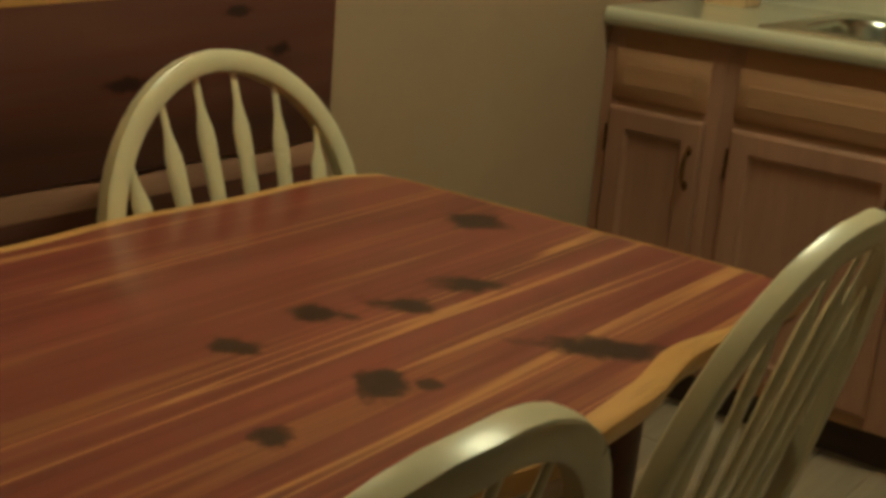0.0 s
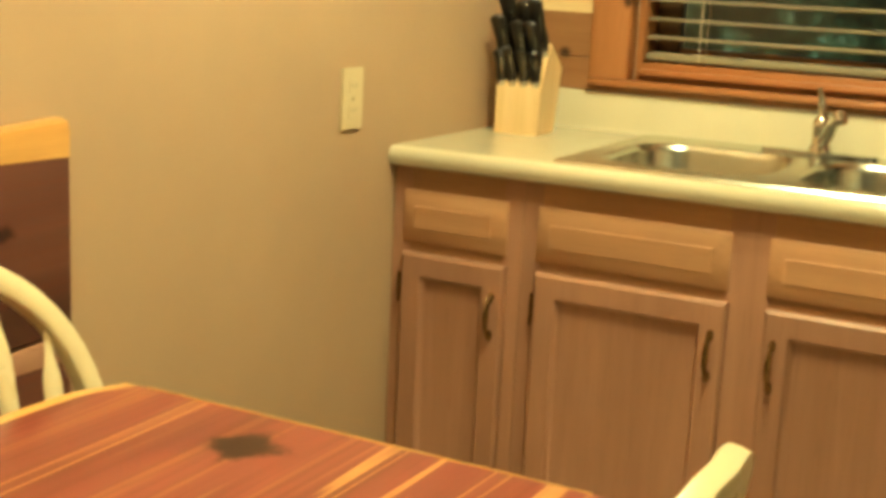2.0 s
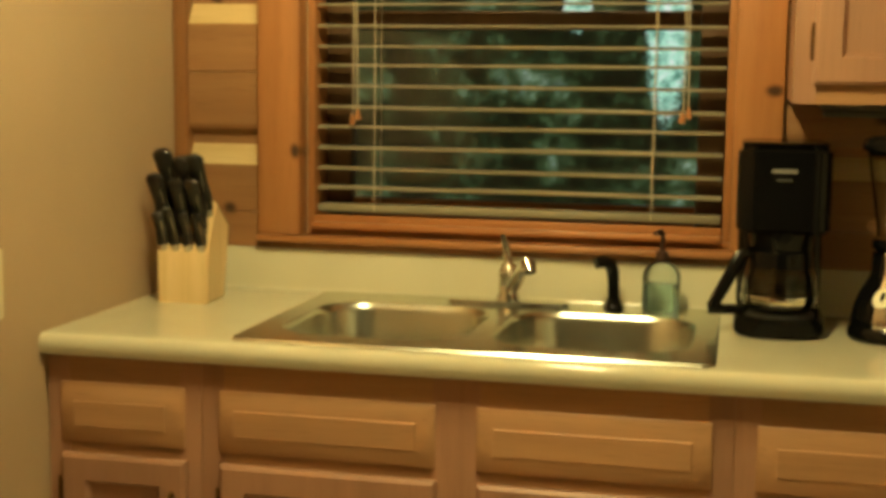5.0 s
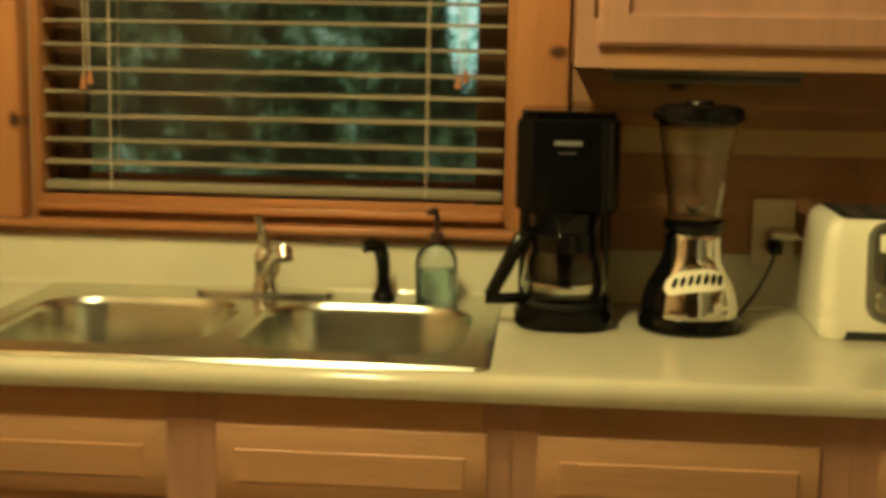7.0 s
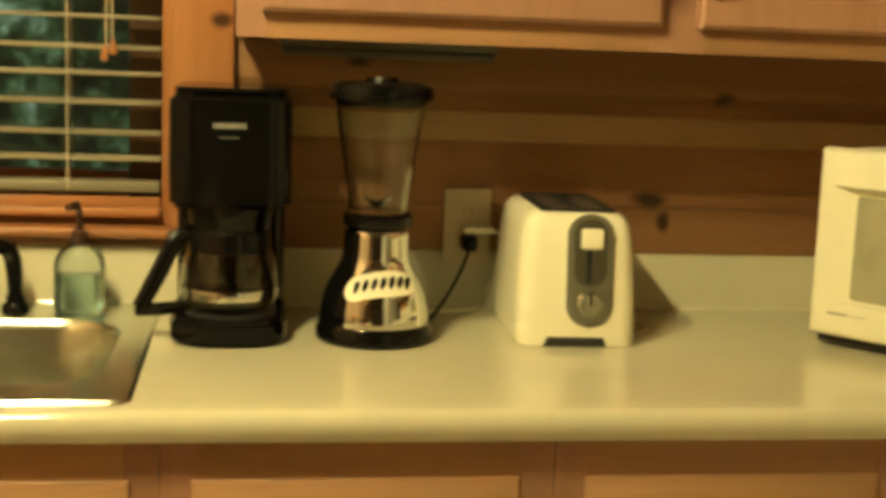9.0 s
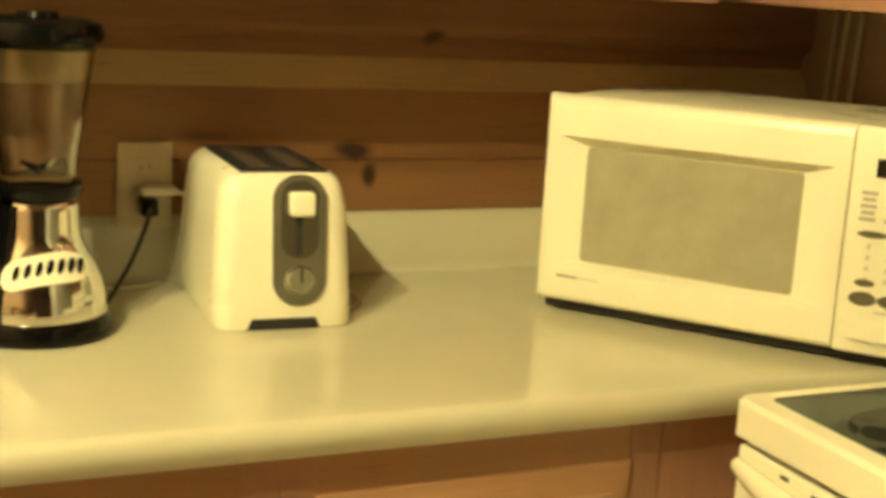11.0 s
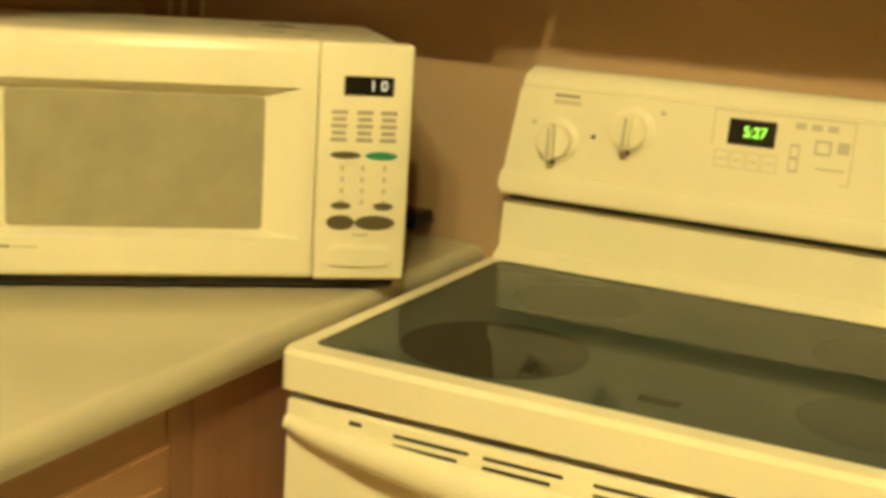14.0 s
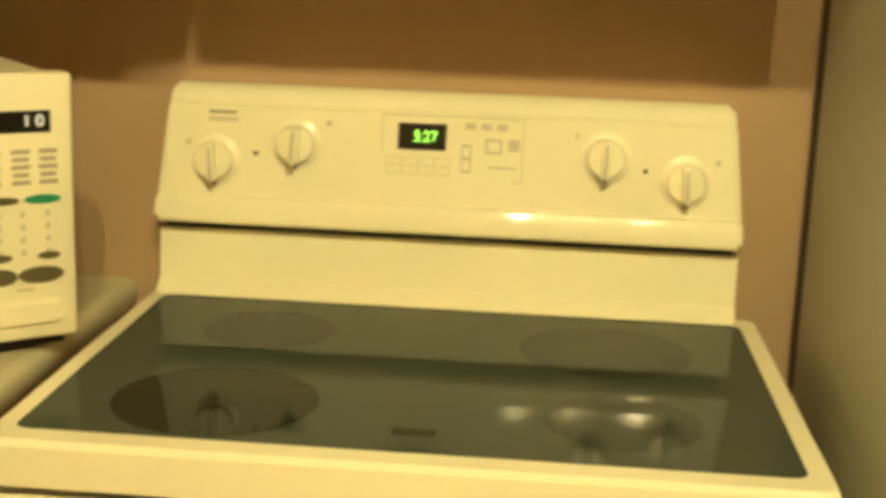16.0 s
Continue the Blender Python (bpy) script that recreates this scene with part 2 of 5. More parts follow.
M = {
    "wall": plain("tan_wall_paint", (0.42, 0.290, 0.178), 0.85, var=0.07, scale=3, grain=240, bump=0.35),
    "ceiling": wood("unseen_ceiling_brown", (0.25, 0.18, 0.105), (0.33, 0.25, 0.155), "x", 0.5, 14),
    "pine": wood("knotty_pine_boards", (0.26, 0.124, 0.053), (0.345, 0.174, 0.076), "x", 0.5, 16, knots=((0.128, 1.093, 0.016, 0.013), (1.985, 1.100, 0.030, 0.015), (2.01, 1.062, 0.012, 0.020), (2.105, 1.268, 0.018, 0.012), (1.50, 1.31, 0.022, 0.012), (0.09, 1.55, 0.014, 0.012))),
    "far_wall_dark": wood("unseen_wall_brown", (0.13, 0.060, 0.026), (0.20, 0.100, 0.045), "y", 0.5, 16),
    "trim": wood("pine_trim_upright", (0.33, 0.130, 0.045), (0.44, 0.195, 0.073), "z", 0.42, 18, knots=((0.286, 1.222, 0.013, 0.018), (1.285, 1.365, 0.020, 0.013), (0.245, 1.62, 0.014, 0.014))),
    "trim_dark": wood("brown_corner_and_sill_shade", (0.19, 0.080, 0.030), (0.27, 0.120, 0.046), "z", 0.42, 18),
    "trim_x": wood("pine_trim_level", (0.30, 0.115, 0.040), (0.42, 0.180, 0.066), "x", 0.38, 18),
    "oak": wood("pickled_oak_upright", (0.345, 0.180, 0.112), (0.415, 0.222, 0.140), "z", 0.42, 30, 0.25),
    "oak_x": wood("pickled_oak_level", (0.37, 0.196, 0.098), (0.45, 0.248, 0.126), "x", 0.4, 30, 0.35),
    "edge_shaded": wood("shaded_live_edge", (0.345, 0.180, 0.112), (0.415, 0.222, 0.140), "y", 0.42, 30, 0.45),
    "toe": plain("toe_kick_dark", (0.07, 0.045, 0.03), 0.7),
    "laminate": plain("cream_laminate", (0.565, 0.525, 0.380), 0.11, var=0.06, scale=5, grain=420, bump=0.1),
    "steel": plain("brushed_steel", (0.66, 0.67, 0.57), 0.24, 1.0, var=0.1, scale=12, grain=300, bump=0.02),
    "chrome": plain("chrome", (0.72, 0.71, 0.67), 0.07, 1.0, var=0.04, bump=0),
    "dark_chrome": plain("smoked_chrome", (0.44, 0.43, 0.37), 0.14, 1.0, var=0.06, bump=0),
    "black": plain("black_plastic", (0.004, 0.004, 0.004), 0.12, var=0.2, bump=0.02, spec=0.22),
    "black_matt": plain("black_rubber", (0.015, 0.014, 0.013), 0.6, var=0.2),
    "enamel": plain("cream_enamel", (0.86, 0.82, 0.62), 0.045, var=0.05, scale=4, bump=0.04),
    "plastic": plain("almond_plastic", (0.85, 0.805, 0.61), 0.28, var=0.05, scale=6, bump=0.06),
    "ivory": plain("ivory_plate", (0.60, 0.50, 0.31), 0.35, var=0.06, bump=0.05),
    "cooktop": plain("grey_ceramic_glass", (0.058, 0.073, 0.058), 0.025, var=0.05, scale=9, grain=700, bump=0, spec=0.07),
    "burner": plain("burner_print", (0.043, 0.054, 0.044), 0.025, var=0.04, scale=9, bump=0, spec=0.07),
    "burner_dark": plain("burner_print_dark", (0.019, 0.024, 0.018), 0.025, var=0.25, scale=25, bump=0, spec=0.07),
    "chair": plain("cream_chair_paint", (0.68, 0.60, 0.39), 0.28, var=0.08, scale=7, bump=0.08),
    "sapwood": wood("cedar_sapwood_edge", (0.50, 0.25, 0.062), (0.72, 0.42, 0.13), "y", 0.3, 14),
    "bronze": plain("antique_bronze", (0.30, 0.19, 0.085), 0.16, 1.0, var=0.35, scale=60),
    "block": wood("pale_beech", (0.60, 0.42, 0.20), (0.74, 0.55, 0.30), "z", 0.4, 30, 0.2),
    "knife": plain("black_knife_handle", (0.005, 0.005, 0.005), 0.28),
    "rivet": plain("steel_rivet", (0.7, 0.68, 0.62), 0.25, 1.0),
    "slat": wood("blind_slat_wood", (0.21, 0.18, 0.12), (0.29, 0.255, 0.175), "x", 0.42, 30, 0.2),
    "sash": wood("dark_sash_wood", (0.10, 0.05, 0.024), (0.16, 0.085, 0.040), "z", 0.45, 18),
    "cord": plain("cream_cord", (0.62, 0.52, 0.36), 0.7),
    "pane": glass("window_glass", (0.95, 0.97, 0.96)),
    "clear": glass("clear_glass", (0.93, 0.95, 0.92)),
    "soap": glass("clear_soap_bottle", (0.80, 0.90, 0.90), 0.22),
    "soap_liquid": glass("blue_green_soap", (0.62, 0.84, 0.84), 0.15),
    "tinted": glass("carafe_glass", (0.62, 0.61, 0.56)),
    "coffee": plain("coffee", (0.02, 0.01, 0.005), 0.2),
    "floor": wood("floor_plank", (0.36, 0.28, 0.19), (0.48, 0.39, 0.28), "y", 0.3, 22),
    "fridge": plain("almond_fridge_side", (0.52, 0.53, 0.46), 0.42, var=0.06, scale=5, grain=300, bump=0.3),
    "print_grey": plain("grey_print", (0.30, 0.28, 0.21), 0.5),
    "print_mid": plain("mid_grey_print", (0.42, 0.39, 0.30), 0.5),
    "print_lite": plain("pale_grey_print", (0.58, 0.54, 0.41), 0.5),
    "print_green": plain("green_button", (0.02, 0.27, 0.15), 0.4),
    "print_olive": plain("olive_button", (0.11, 0.095, 0.05), 0.4),
    "mesh": plain("microwave_window_mesh", (0.36, 0.335, 0.225), 0.3, var=0.12, scale=20, grain=900, bump=0.1),
    "display": plain("dark_display", (0.006, 0.008, 0.006), 0.15, bump=0),
    "lcd_green": glow("green_digits", (0.35, 1.0, 0.10), 1.5),
    "lcd_white": glow("pale_digits", (0.8, 0.85, 0.75), 0.4),
    "pine_pale": wood("pale_bevel_wood", (0.56, 0.40, 0.19), (0.68, 0.52, 0.28), "x", 0.5, 20),
    "ring": plain("burner_edge_print", (0.026, 0.030, 0.023), 0.06, bump=0, spec=0.07),
    "brass": plain("lamp_brass", (0.55, 0.36, 0.12), 0.3, 1.0),
    "strip_shaded": plain("shaded_diffuser", (0.12, 0.12, 0.10), 0.4),
}


# ---- mesh helpers ----
def obj(name, bm, material, smooth=True, bevel=0.0):
    bmesh.ops.recalc_face_normals(bm, faces=bm.faces)
    me = bpy.data.meshes.new(name)
    bm.to_mesh(me)
    bm.free()
    if material is not None:
        me.materials.append(M[material] if isinstance(material, str) else material)
    if smooth:
        me.shade_smooth()
        me.set_sharp_from_angle(angle=radians(38))
    return new(name, me)


def part(name, bm, material, parent, label="", smooth=True):
    ob = obj(name, bm, material, smooth)
    ob.parent = parent
    ob.matrix_parent_inverse = parent.matrix_basis.inverted() if parent.parent is None else Matrix.Identity(4)
    if label:
        tagged(ob, label)
    return ob


def thing(name, at, label, category, group="", kind=""):
    ob = new(name)
    ob.empty_display_size = 0.05
    ob.matrix_world = Matrix.Translation(at)
    ob.matrix_basis = Matrix.Translation(at)
    bpy.context.view_layer.update()
    return tagged(ob, label, category, group, kind)


def bm_box(x0, y0, z0, x1, y1, z1, bevel=0.0, seg=2, bm=None):
    made = bmesh.new()
    bmesh.ops.create_cube(made, size=1)
    for v in made.verts:
        v.co = Vector((x0 + (v.co.x + 0.5) * (x1 - x0), y0 + (v.co.y + 0.5) * (y1 - y0), z0 + (v.co.z + 0.5) * (z1 - z0)))
    if bevel:
        bmesh.ops.bevel(made, geom=made.edges[:], offset=bevel, segments=seg, affect="EDGES", profile=0.5)
    if bm is None:
        return made
    return merge(bm, made)


def merge(bm, other):
    me = bpy.data.meshes.new("tmp")
    other.to_mesh(me)
    other.free()
    bm.from_mesh(me)
    bpy.data.meshes.remove(me)
    return bm


def move(bm, m):
    bmesh.ops.transform(bm, matrix=m, verts=bm.verts)
    return bm


def bm_lathe(profile, n=32, at=(0, 0, 0), bm=None, sx=1.0, sy=1.0):
    """A turned form from (radius, height) pairs, closed where the radius is 0."""
    bm = bm or bmesh.new()
    rings = []
    for r, z in profile:
        if r <= 1e-6:
            rings.append([bm.verts.new((at[0], at[1], at[2] + z))])
        else:
            rings.append([bm.verts.new((at[0] + sx * r * math.cos(2 * math.pi * k / n), at[1] + sy * r * math.sin(2 * math.pi * k / n), at[2] + z)) for k in range(n)])
    for a, b in zip(rings, rings[1:]):
        for k in range(n):
            q = [a[k % len(a)], a[(k + 1) % len(a)], b[(k + 1) % len(b)], b[k % len(b)]]
            q = list(dict.fromkeys(q))
            if len(q) > 2:
                bm.faces.new(q)
    return bm


def bm_tube(points, radius, n=10, bm=None, flat=1.0, up=None):
    """A tube along points; radius a number or one for each point; flat squashes it across."""
    bm = bm or bmesh.new()
    pts = [Vector(p) for p in points]
    rs = radius if isinstance(radius, (list, tuple)) else [radius] * len(pts)
    ref = Vector(up) if up else Vector((0.13, 0.27, 0.95))
    rings = []
    for i, (p, r) in enumerate(zip(pts, rs)):
        d = (pts[min(i + 1, len(pts) - 1)] - pts[max(i - 1, 0)]).normalized()
        s = d.cross(ref)
        if s.length < 1e-3:
            s = d.cross(Vector((1, 0, 0)))
        s.normalize()
        u = s.cross(d)
        rings.append([bm.verts.new(p + s * r * math.cos(2 * math.pi * k / n) + u * r * flat * math.sin(2 * math.pi * k / n)) for k in range(n)])
    for a, b in zip(rings, rings[1:]):
        for k in range(n):
            bm.faces.new((a[k], a[(k + 1) % n], b[(k + 1) % n], b[k]))
    bm.faces.new(rings[0])
    bm.faces.new(rings[-1][::-1])
    return bm


def arc(a, b, c, n=12):
    """Points of a smooth bend from a to c, drawn towards b."""
    a, b, c = Vector(a), Vector(b), Vector(c)
    return [a * (1 - t) ** 2 + b * 2 * t * (1 - t) + c * t * t for t in (k / n for k in range(n + 1))]


def bm_prism(outline, axis, lo, hi, bevel=0.0, seg=2):
    """An outline (u, v) pushed along an axis from lo to hi; u, v are the two other axes in order."""
    bm = bmesh.new()
    def at(u, v, w):
        return {"x": (w, u, v), "y": (u, w, v), "z": (u, v, w)}[axis]
    a = [bm.verts.new(at(u, v, lo)) for u, v in outline]
    b = [bm.verts.new(at(u, v, hi)) for u, v in outline]
    fa, fb = bm.faces.new(a), bm.faces.new(b[::-1])
    for k in range(len(a)):
        bm.faces.new((a[k], b[k], b[(k + 1) % len(a)], a[(k + 1) % len(a)]))
    if bevel:
        bmesh.ops.recalc_face_normals(bm, faces=bm.faces)
        bmesh.ops.bevel(bm, geom=[e for e in bm.edges if e in fa.edges or e in fb.edges], offset=bevel, segments=seg, affect="EDGES")
    return bm


def rounded(x0, y0, x1, y1, r, n=6):
    out = []
    for cx, cy, s in ((x1 - r, y1 - r, 0), (x0 + r, y1 - r, 90), (x0 + r, y0 + r, 180), (x1 - r, y0 + r, 270)):
        out += [(cx + r * math.cos(radians(s + 90 * k / n)), cy + r * math.sin(radians(s + 90 * k / n))) for k in range(n + 1)]
    return out


def bm_plate(outer, holes, z):
    """A flat sheet at height z with holes."""
    bm = bmesh.new()
    edges = []
    for loop in (outer, *holes):
        vs = [bm.verts.new((x, y, z)) for x, y in loop]
        edges += [bm.edges.new((vs[k], vs[(k + 1) % len(vs)])) for k in range(len(vs))]
    bmesh.ops.triangle_fill(bm, edges=edges, use_beauty=True)
    return bm


def text(name, words, size, m, material, parent, extrude=0.0006):
    cu = bpy.data.curves.new(name, "FONT")
    cu.body, cu.size, cu.extrude, cu.align_x, cu.align_y = words, size, extrude, "CENTER", "CENTER"
    tmp = bpy.data.objects.new(name, cu)
    me = bpy.data.meshes.new_from_object(tmp)
    bpy.data.objects.remove(tmp)
    me.transform(m)
    me.materials.clear()
    me.materials.append(M[material])
    ob = new(name, me)
    ob.parent = parent
    ob.matrix_parent_inverse = parent.matrix_basis.inverted()
    return ob


# ---- structure ----
XR, YB, ZC = 2.80, -7.20, 2.56
FRIDGE_Y = -1.486
floor = tagged(obj("floor", bm_box(-0.15, YB - 0.15, -0.12, XR + 0.15, 0.2, -0.012), "toe"), "light brown wood plank floor", "floor", kind="structure")
# ceiling is out of view; its brown is invented to limit bounce light
tagged(obj("ceiling", bm_box(-0.15, YB - 0.15, ZC, XR + 0.15, 0.2, ZC + 0.12), "ceiling"), "unseen ceiling, made brown to hold down bounce light", "ceiling", kind="structure")
tagged(obj("wall_west", bm_box(-0.15, YB - 0.15, -0.012, 0.0, 0.2, ZC), "wall"), "smooth tan painted wall", "wall", kind="structure")
tagged(obj("wall_east", bm_box(XR, -2.4, -0.012, XR + 0.15, 0.2, ZC), "wall"), "smooth tan painted wall behind the stove", "wall", kind="structure")
# unseen walls, invented dark and far off so that little light bounces back
tagged(obj("wall_east_2", bm_box(XR, YB - 0.15, -0.012, XR + 0.15, -2.4, ZC), "far_wall_dark"), "unseen wall past the refrigerator, made dark brown to cut bounce light", "wall", kind="structure")
tagged(obj("wall_south", bm_box(0.0, YB - 0.15, -0.012, XR, YB, ZC), "far_wall_dark"), "unseen far end wall, made dark brown to cut bounce light", "wall", kind="structure")
WX0, WX1, WZ0, WZ1 = 0.295, 1.208, 1.042, 1.96
north = bm_box(0.0, 0.0, -0.012, WX0, 0.2, ZC)
bm_box(WX1, 0.0, -0.012, XR, 0.2, ZC, bm=north)
bm_box(WX0, 0.0, -0.012, WX1, 0.2, WZ0, bm=north)
bm_box(WX0, 0.0, WZ1, WX1, 0.2, ZC, bm=north)
wall_north = tagged(obj("wall_north", north, "wall"), "knotty pine log-profile board wall round the window", "wall", kind="structure")

# window with casing, sill, sash and glass
window = thing("window_1", (0.75, 0.0, WZ0), "pine-framed kitchen window looking out on dark trees", "window", kind="structure")
part("casing", bm_box(0.2, -0.058, 1.041, WX0, -0.002, 2.05, 0.004), "trim", window)
part("casing", bm_box(WX1, -0.058, 1.041, 1.304, -0.002, 2.05, 0.004), "trim", window)
part("casing", bm_box(WX0 + 0.001, -0.056, WZ1, WX1 - 0.001, -0.002, 2.05, 0.004), "trim_x", window)
part("window_sill", bm_box(0.196, -0.062, 1.024, 1.31, -0.002, 1.040, 0.006, 3), "trim_x", window)
# dark strip holds the shade of the sill's underside in its colour
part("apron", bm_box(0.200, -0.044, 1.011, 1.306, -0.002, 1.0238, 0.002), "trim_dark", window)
part("stool", bm_box(WX0, -0.001, 1.036, WX1, 0.15, 1.052, 0.002), "trim_x", window)
part("stop", bm_box(WX0 + 0.017, -0.030, 1.0525, WX1 - 0.017, -0.006, 1.068, 0.005, 3), "trim_x", window)
part("stop", bm_box(WX0 + 0.017, -0.005, 1.0525, WX1 - 0.017, 0.004, 1.083, 0.003), "trim_x", window)
for x0, x1 in ((WX0, WX0 + 0.016), (WX1 - 0.016, WX1)):
    part("jamb", bm_box(x0, 0.0, 1.053, x1, 0.17, WZ1, 0.002), "trim", window)
part("head_jamb", bm_box(WX0 + 0.017, 0.0, WZ1 - 0.016, WX1 - 0.017, 0.17, WZ1, 0.002), "trim_x", window)
for x0, x1 in ((WX0 + 0.017, WX0 + 0.075), (WX1 - 0.075, WX1 - 0.017)):
    part("sash_stile", bm_box(x0, 0.085, 1.054, x1, 0.125, WZ1 - 0.018, 0.004), "sash", window)
for z0, z1 in ((1.054, 1.115), (1.49, 1.53), (1.88, WZ1 - 0.018)):
    part("sash_rail", bm_box(WX0 + 0.076, 0.087, z0, WX1 - 0.076, 0.123, z1, 0.004), "trim_x" if z0 < 1.1 else "sash", window)
pane = part("pane", bm_box(WX0 + 0.07, 0.103, 1.11, WX1 - 0.07, 0.107, 1.885), "pane", window)
pane.visible_shadow = False

# venetian blind in the window opening
blind = thing("venetian_blind", (0.75, 0.035, WZ0 + 0.01), "open wooden slat venetian blind hanging in the window", "blind")
part("head_rail", bm_box(WX0 + 0.02, 0.008, WZ1 - 0.062, WX1 - 0.02, 0.062, WZ1 - 0.02, 0.004), "slat", blind)
part("bottom_rail", bm_box(WX0 + 0.02, 0.008, 1.088, WX1 - 0.02, 0.060, 1.106, 0.005), "slat", blind)
slat_bm = bmesh.new()
prev = None
for k in range(9):
    u = (k / 8 - 0.5)
    y, z = u * 0.050, 0.0035 * (1 - (2 * u) ** 2)
    row = [slat_bm.verts.new((x, y, z + dz)) for dz in (0.0022, 0) for x in (WX0 + 0.02, WX1 - 0.02)]
    if prev:
        slat_bm.faces.new((prev[0], prev[1], row[1], row[0]))
        slat_bm.faces.new((prev[2], row[2], row[3], prev[3]))
        slat_bm.faces.new((prev[0], row[0], row[2], prev[2]))
        slat_bm.faces.new((prev[1], prev[3], row[3], row[1]))
    else:
        slat_bm.faces.new((row[0], row[1], row[3], row[2]))
    prev = row
slat_bm.faces.new((prev[0], prev[2], prev[3], prev[1]))
first = None
for k in range(18):
    z = 1.140 + 0.0442 * k
    if z > WZ1 - 0.075:
        break
    if first is None:
        first = part("slat", slat_bm, "slat", blind)
        ob = first
    else:
        ob = new("slat", first.data)
        ob.parent, ob.matrix_parent_inverse = blind, blind.matrix_basis.inverted()
    ob.matrix_basis = pose(0, 0.035 + 0.0006 * math.sin(k * 2.1), z + 0.0012 * math.sin(k * 5.3), 3 + 1.2 * math.sin(k * 3.7), 0.15 * math.sin(k * 1.9), 0)
for x in (0.445, 1.045):
    for y in (0.0085, 0.0615):
        part("ladder_cord", bm_tube([(x, y, 1.09), (x, y, WZ1 - 0.05)], 0.0011, 6), "cord", blind)
for x, zb in ((0.398, 1.285), (1.105, 1.30)):
    for d in (0, 0.010):
        part("pull_cord", bm_tube([(x + d, 0.004, zb + 0.02 + d), (x + d * 0.6, 0.004, 1.6), (x + 0.005, 0.006, WZ1 - 0.05)], 0.0011, 6), "cord", blind)
        part("tassel", bm_lathe([(0, 0.026), (0.003, 0.025), (0.0065, 0.008), (0.007, 0.003), (0, 0)], 12, (x + d * 1.3 - 0.002, 0.003, zb - 0.006 + d)), "trim", blind)

# dusk garden behind the window: flat sheet with its light painted in, self-glowing
gm, gnt, gb = _start("dusk_foliage_glow", 1.0)
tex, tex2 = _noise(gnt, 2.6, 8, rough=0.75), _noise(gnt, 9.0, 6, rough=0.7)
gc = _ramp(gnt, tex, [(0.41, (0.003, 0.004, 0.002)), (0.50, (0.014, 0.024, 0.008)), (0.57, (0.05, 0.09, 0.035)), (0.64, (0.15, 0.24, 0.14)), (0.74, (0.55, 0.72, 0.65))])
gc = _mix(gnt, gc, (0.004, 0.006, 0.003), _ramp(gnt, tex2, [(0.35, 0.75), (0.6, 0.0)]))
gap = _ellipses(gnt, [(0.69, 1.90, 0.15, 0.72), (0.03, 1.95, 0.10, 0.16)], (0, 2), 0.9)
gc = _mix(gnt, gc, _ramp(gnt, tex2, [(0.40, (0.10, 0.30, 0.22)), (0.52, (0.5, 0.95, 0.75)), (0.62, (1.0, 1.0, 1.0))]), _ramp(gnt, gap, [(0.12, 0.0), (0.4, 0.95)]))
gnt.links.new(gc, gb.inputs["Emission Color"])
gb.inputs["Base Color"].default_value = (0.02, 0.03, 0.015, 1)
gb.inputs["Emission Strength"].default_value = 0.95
tagged(obj("backdrop", bm_box(-9, 7.0, -1.5, 9, 7.05, 8.0), gm, False), "glowing painted backdrop of dark trees at dusk with a pale gap of sky", "trees", kind="structure")
tagged(obj("ground", bm_box(-40, 0.45, -0.6, 40, 60, -0.55), plain("dark_grass", (0.04, 0.06, 0.025), 0.9, var=0.5)), "dark grass outside the window", "ground", kind="structure")

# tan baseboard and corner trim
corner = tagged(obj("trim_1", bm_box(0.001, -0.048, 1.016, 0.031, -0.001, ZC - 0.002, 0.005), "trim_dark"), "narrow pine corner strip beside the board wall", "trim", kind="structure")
tagged(obj("baseboard", bm_box(0.001, YB, 0.0, 0.013, -0.665, 0.085, 0.004), "trim_x"), "low pine baseboard along the tan wall", "baseboard", kind="structure")


# ---- base cabinets and counter ----
CZ, CF = 0.915, -0.645
FACE = -0.611
STILE_Z0 = 0.105


def framed_panel(x0, z0, x1, z1, y, raised):
    """A door or drawer front in the plane y (towards -y): raised field for drawers, sunk field for doors."""
    t = 0.019
    bm = bmesh.new()
    rings = []
    if raised:
        steps = [(0.0, 0.0), (0.0, -t + 0.0150), (0.003, -t + 0.0125), (0.029, -t + 0.0025), (0.031, -t + 0.0025), (0.0330, -t), (0.035, -t)]
    else:
        steps = [(0.0, 0.0), (0.0, -t + 0.005), (0.006, -t), (0.047, -t), (0.050, -t + 0.006), (0.056, -t + 0.013), (0.058, -t + 0.0135)]
    for inset, d in steps:
        rings.append([bm.verts.new((x, y + d, z)) for x, z in ((x0 + inset, z0 + inset), (x1 - inset, z0 + inset), (x1 - inset, z1 - inset), (x0 + inset, z1 - inset))])
    for a, b in zip(rings, rings[1:]):
        for k in range(4):
            bm.faces.new((a[k], a[(k + 1) % 4], b[(k + 1) % 4], b[k]))
    bm.faces.new(rings[-1])
    bm.faces.new(rings[0][::-1])
    return bm


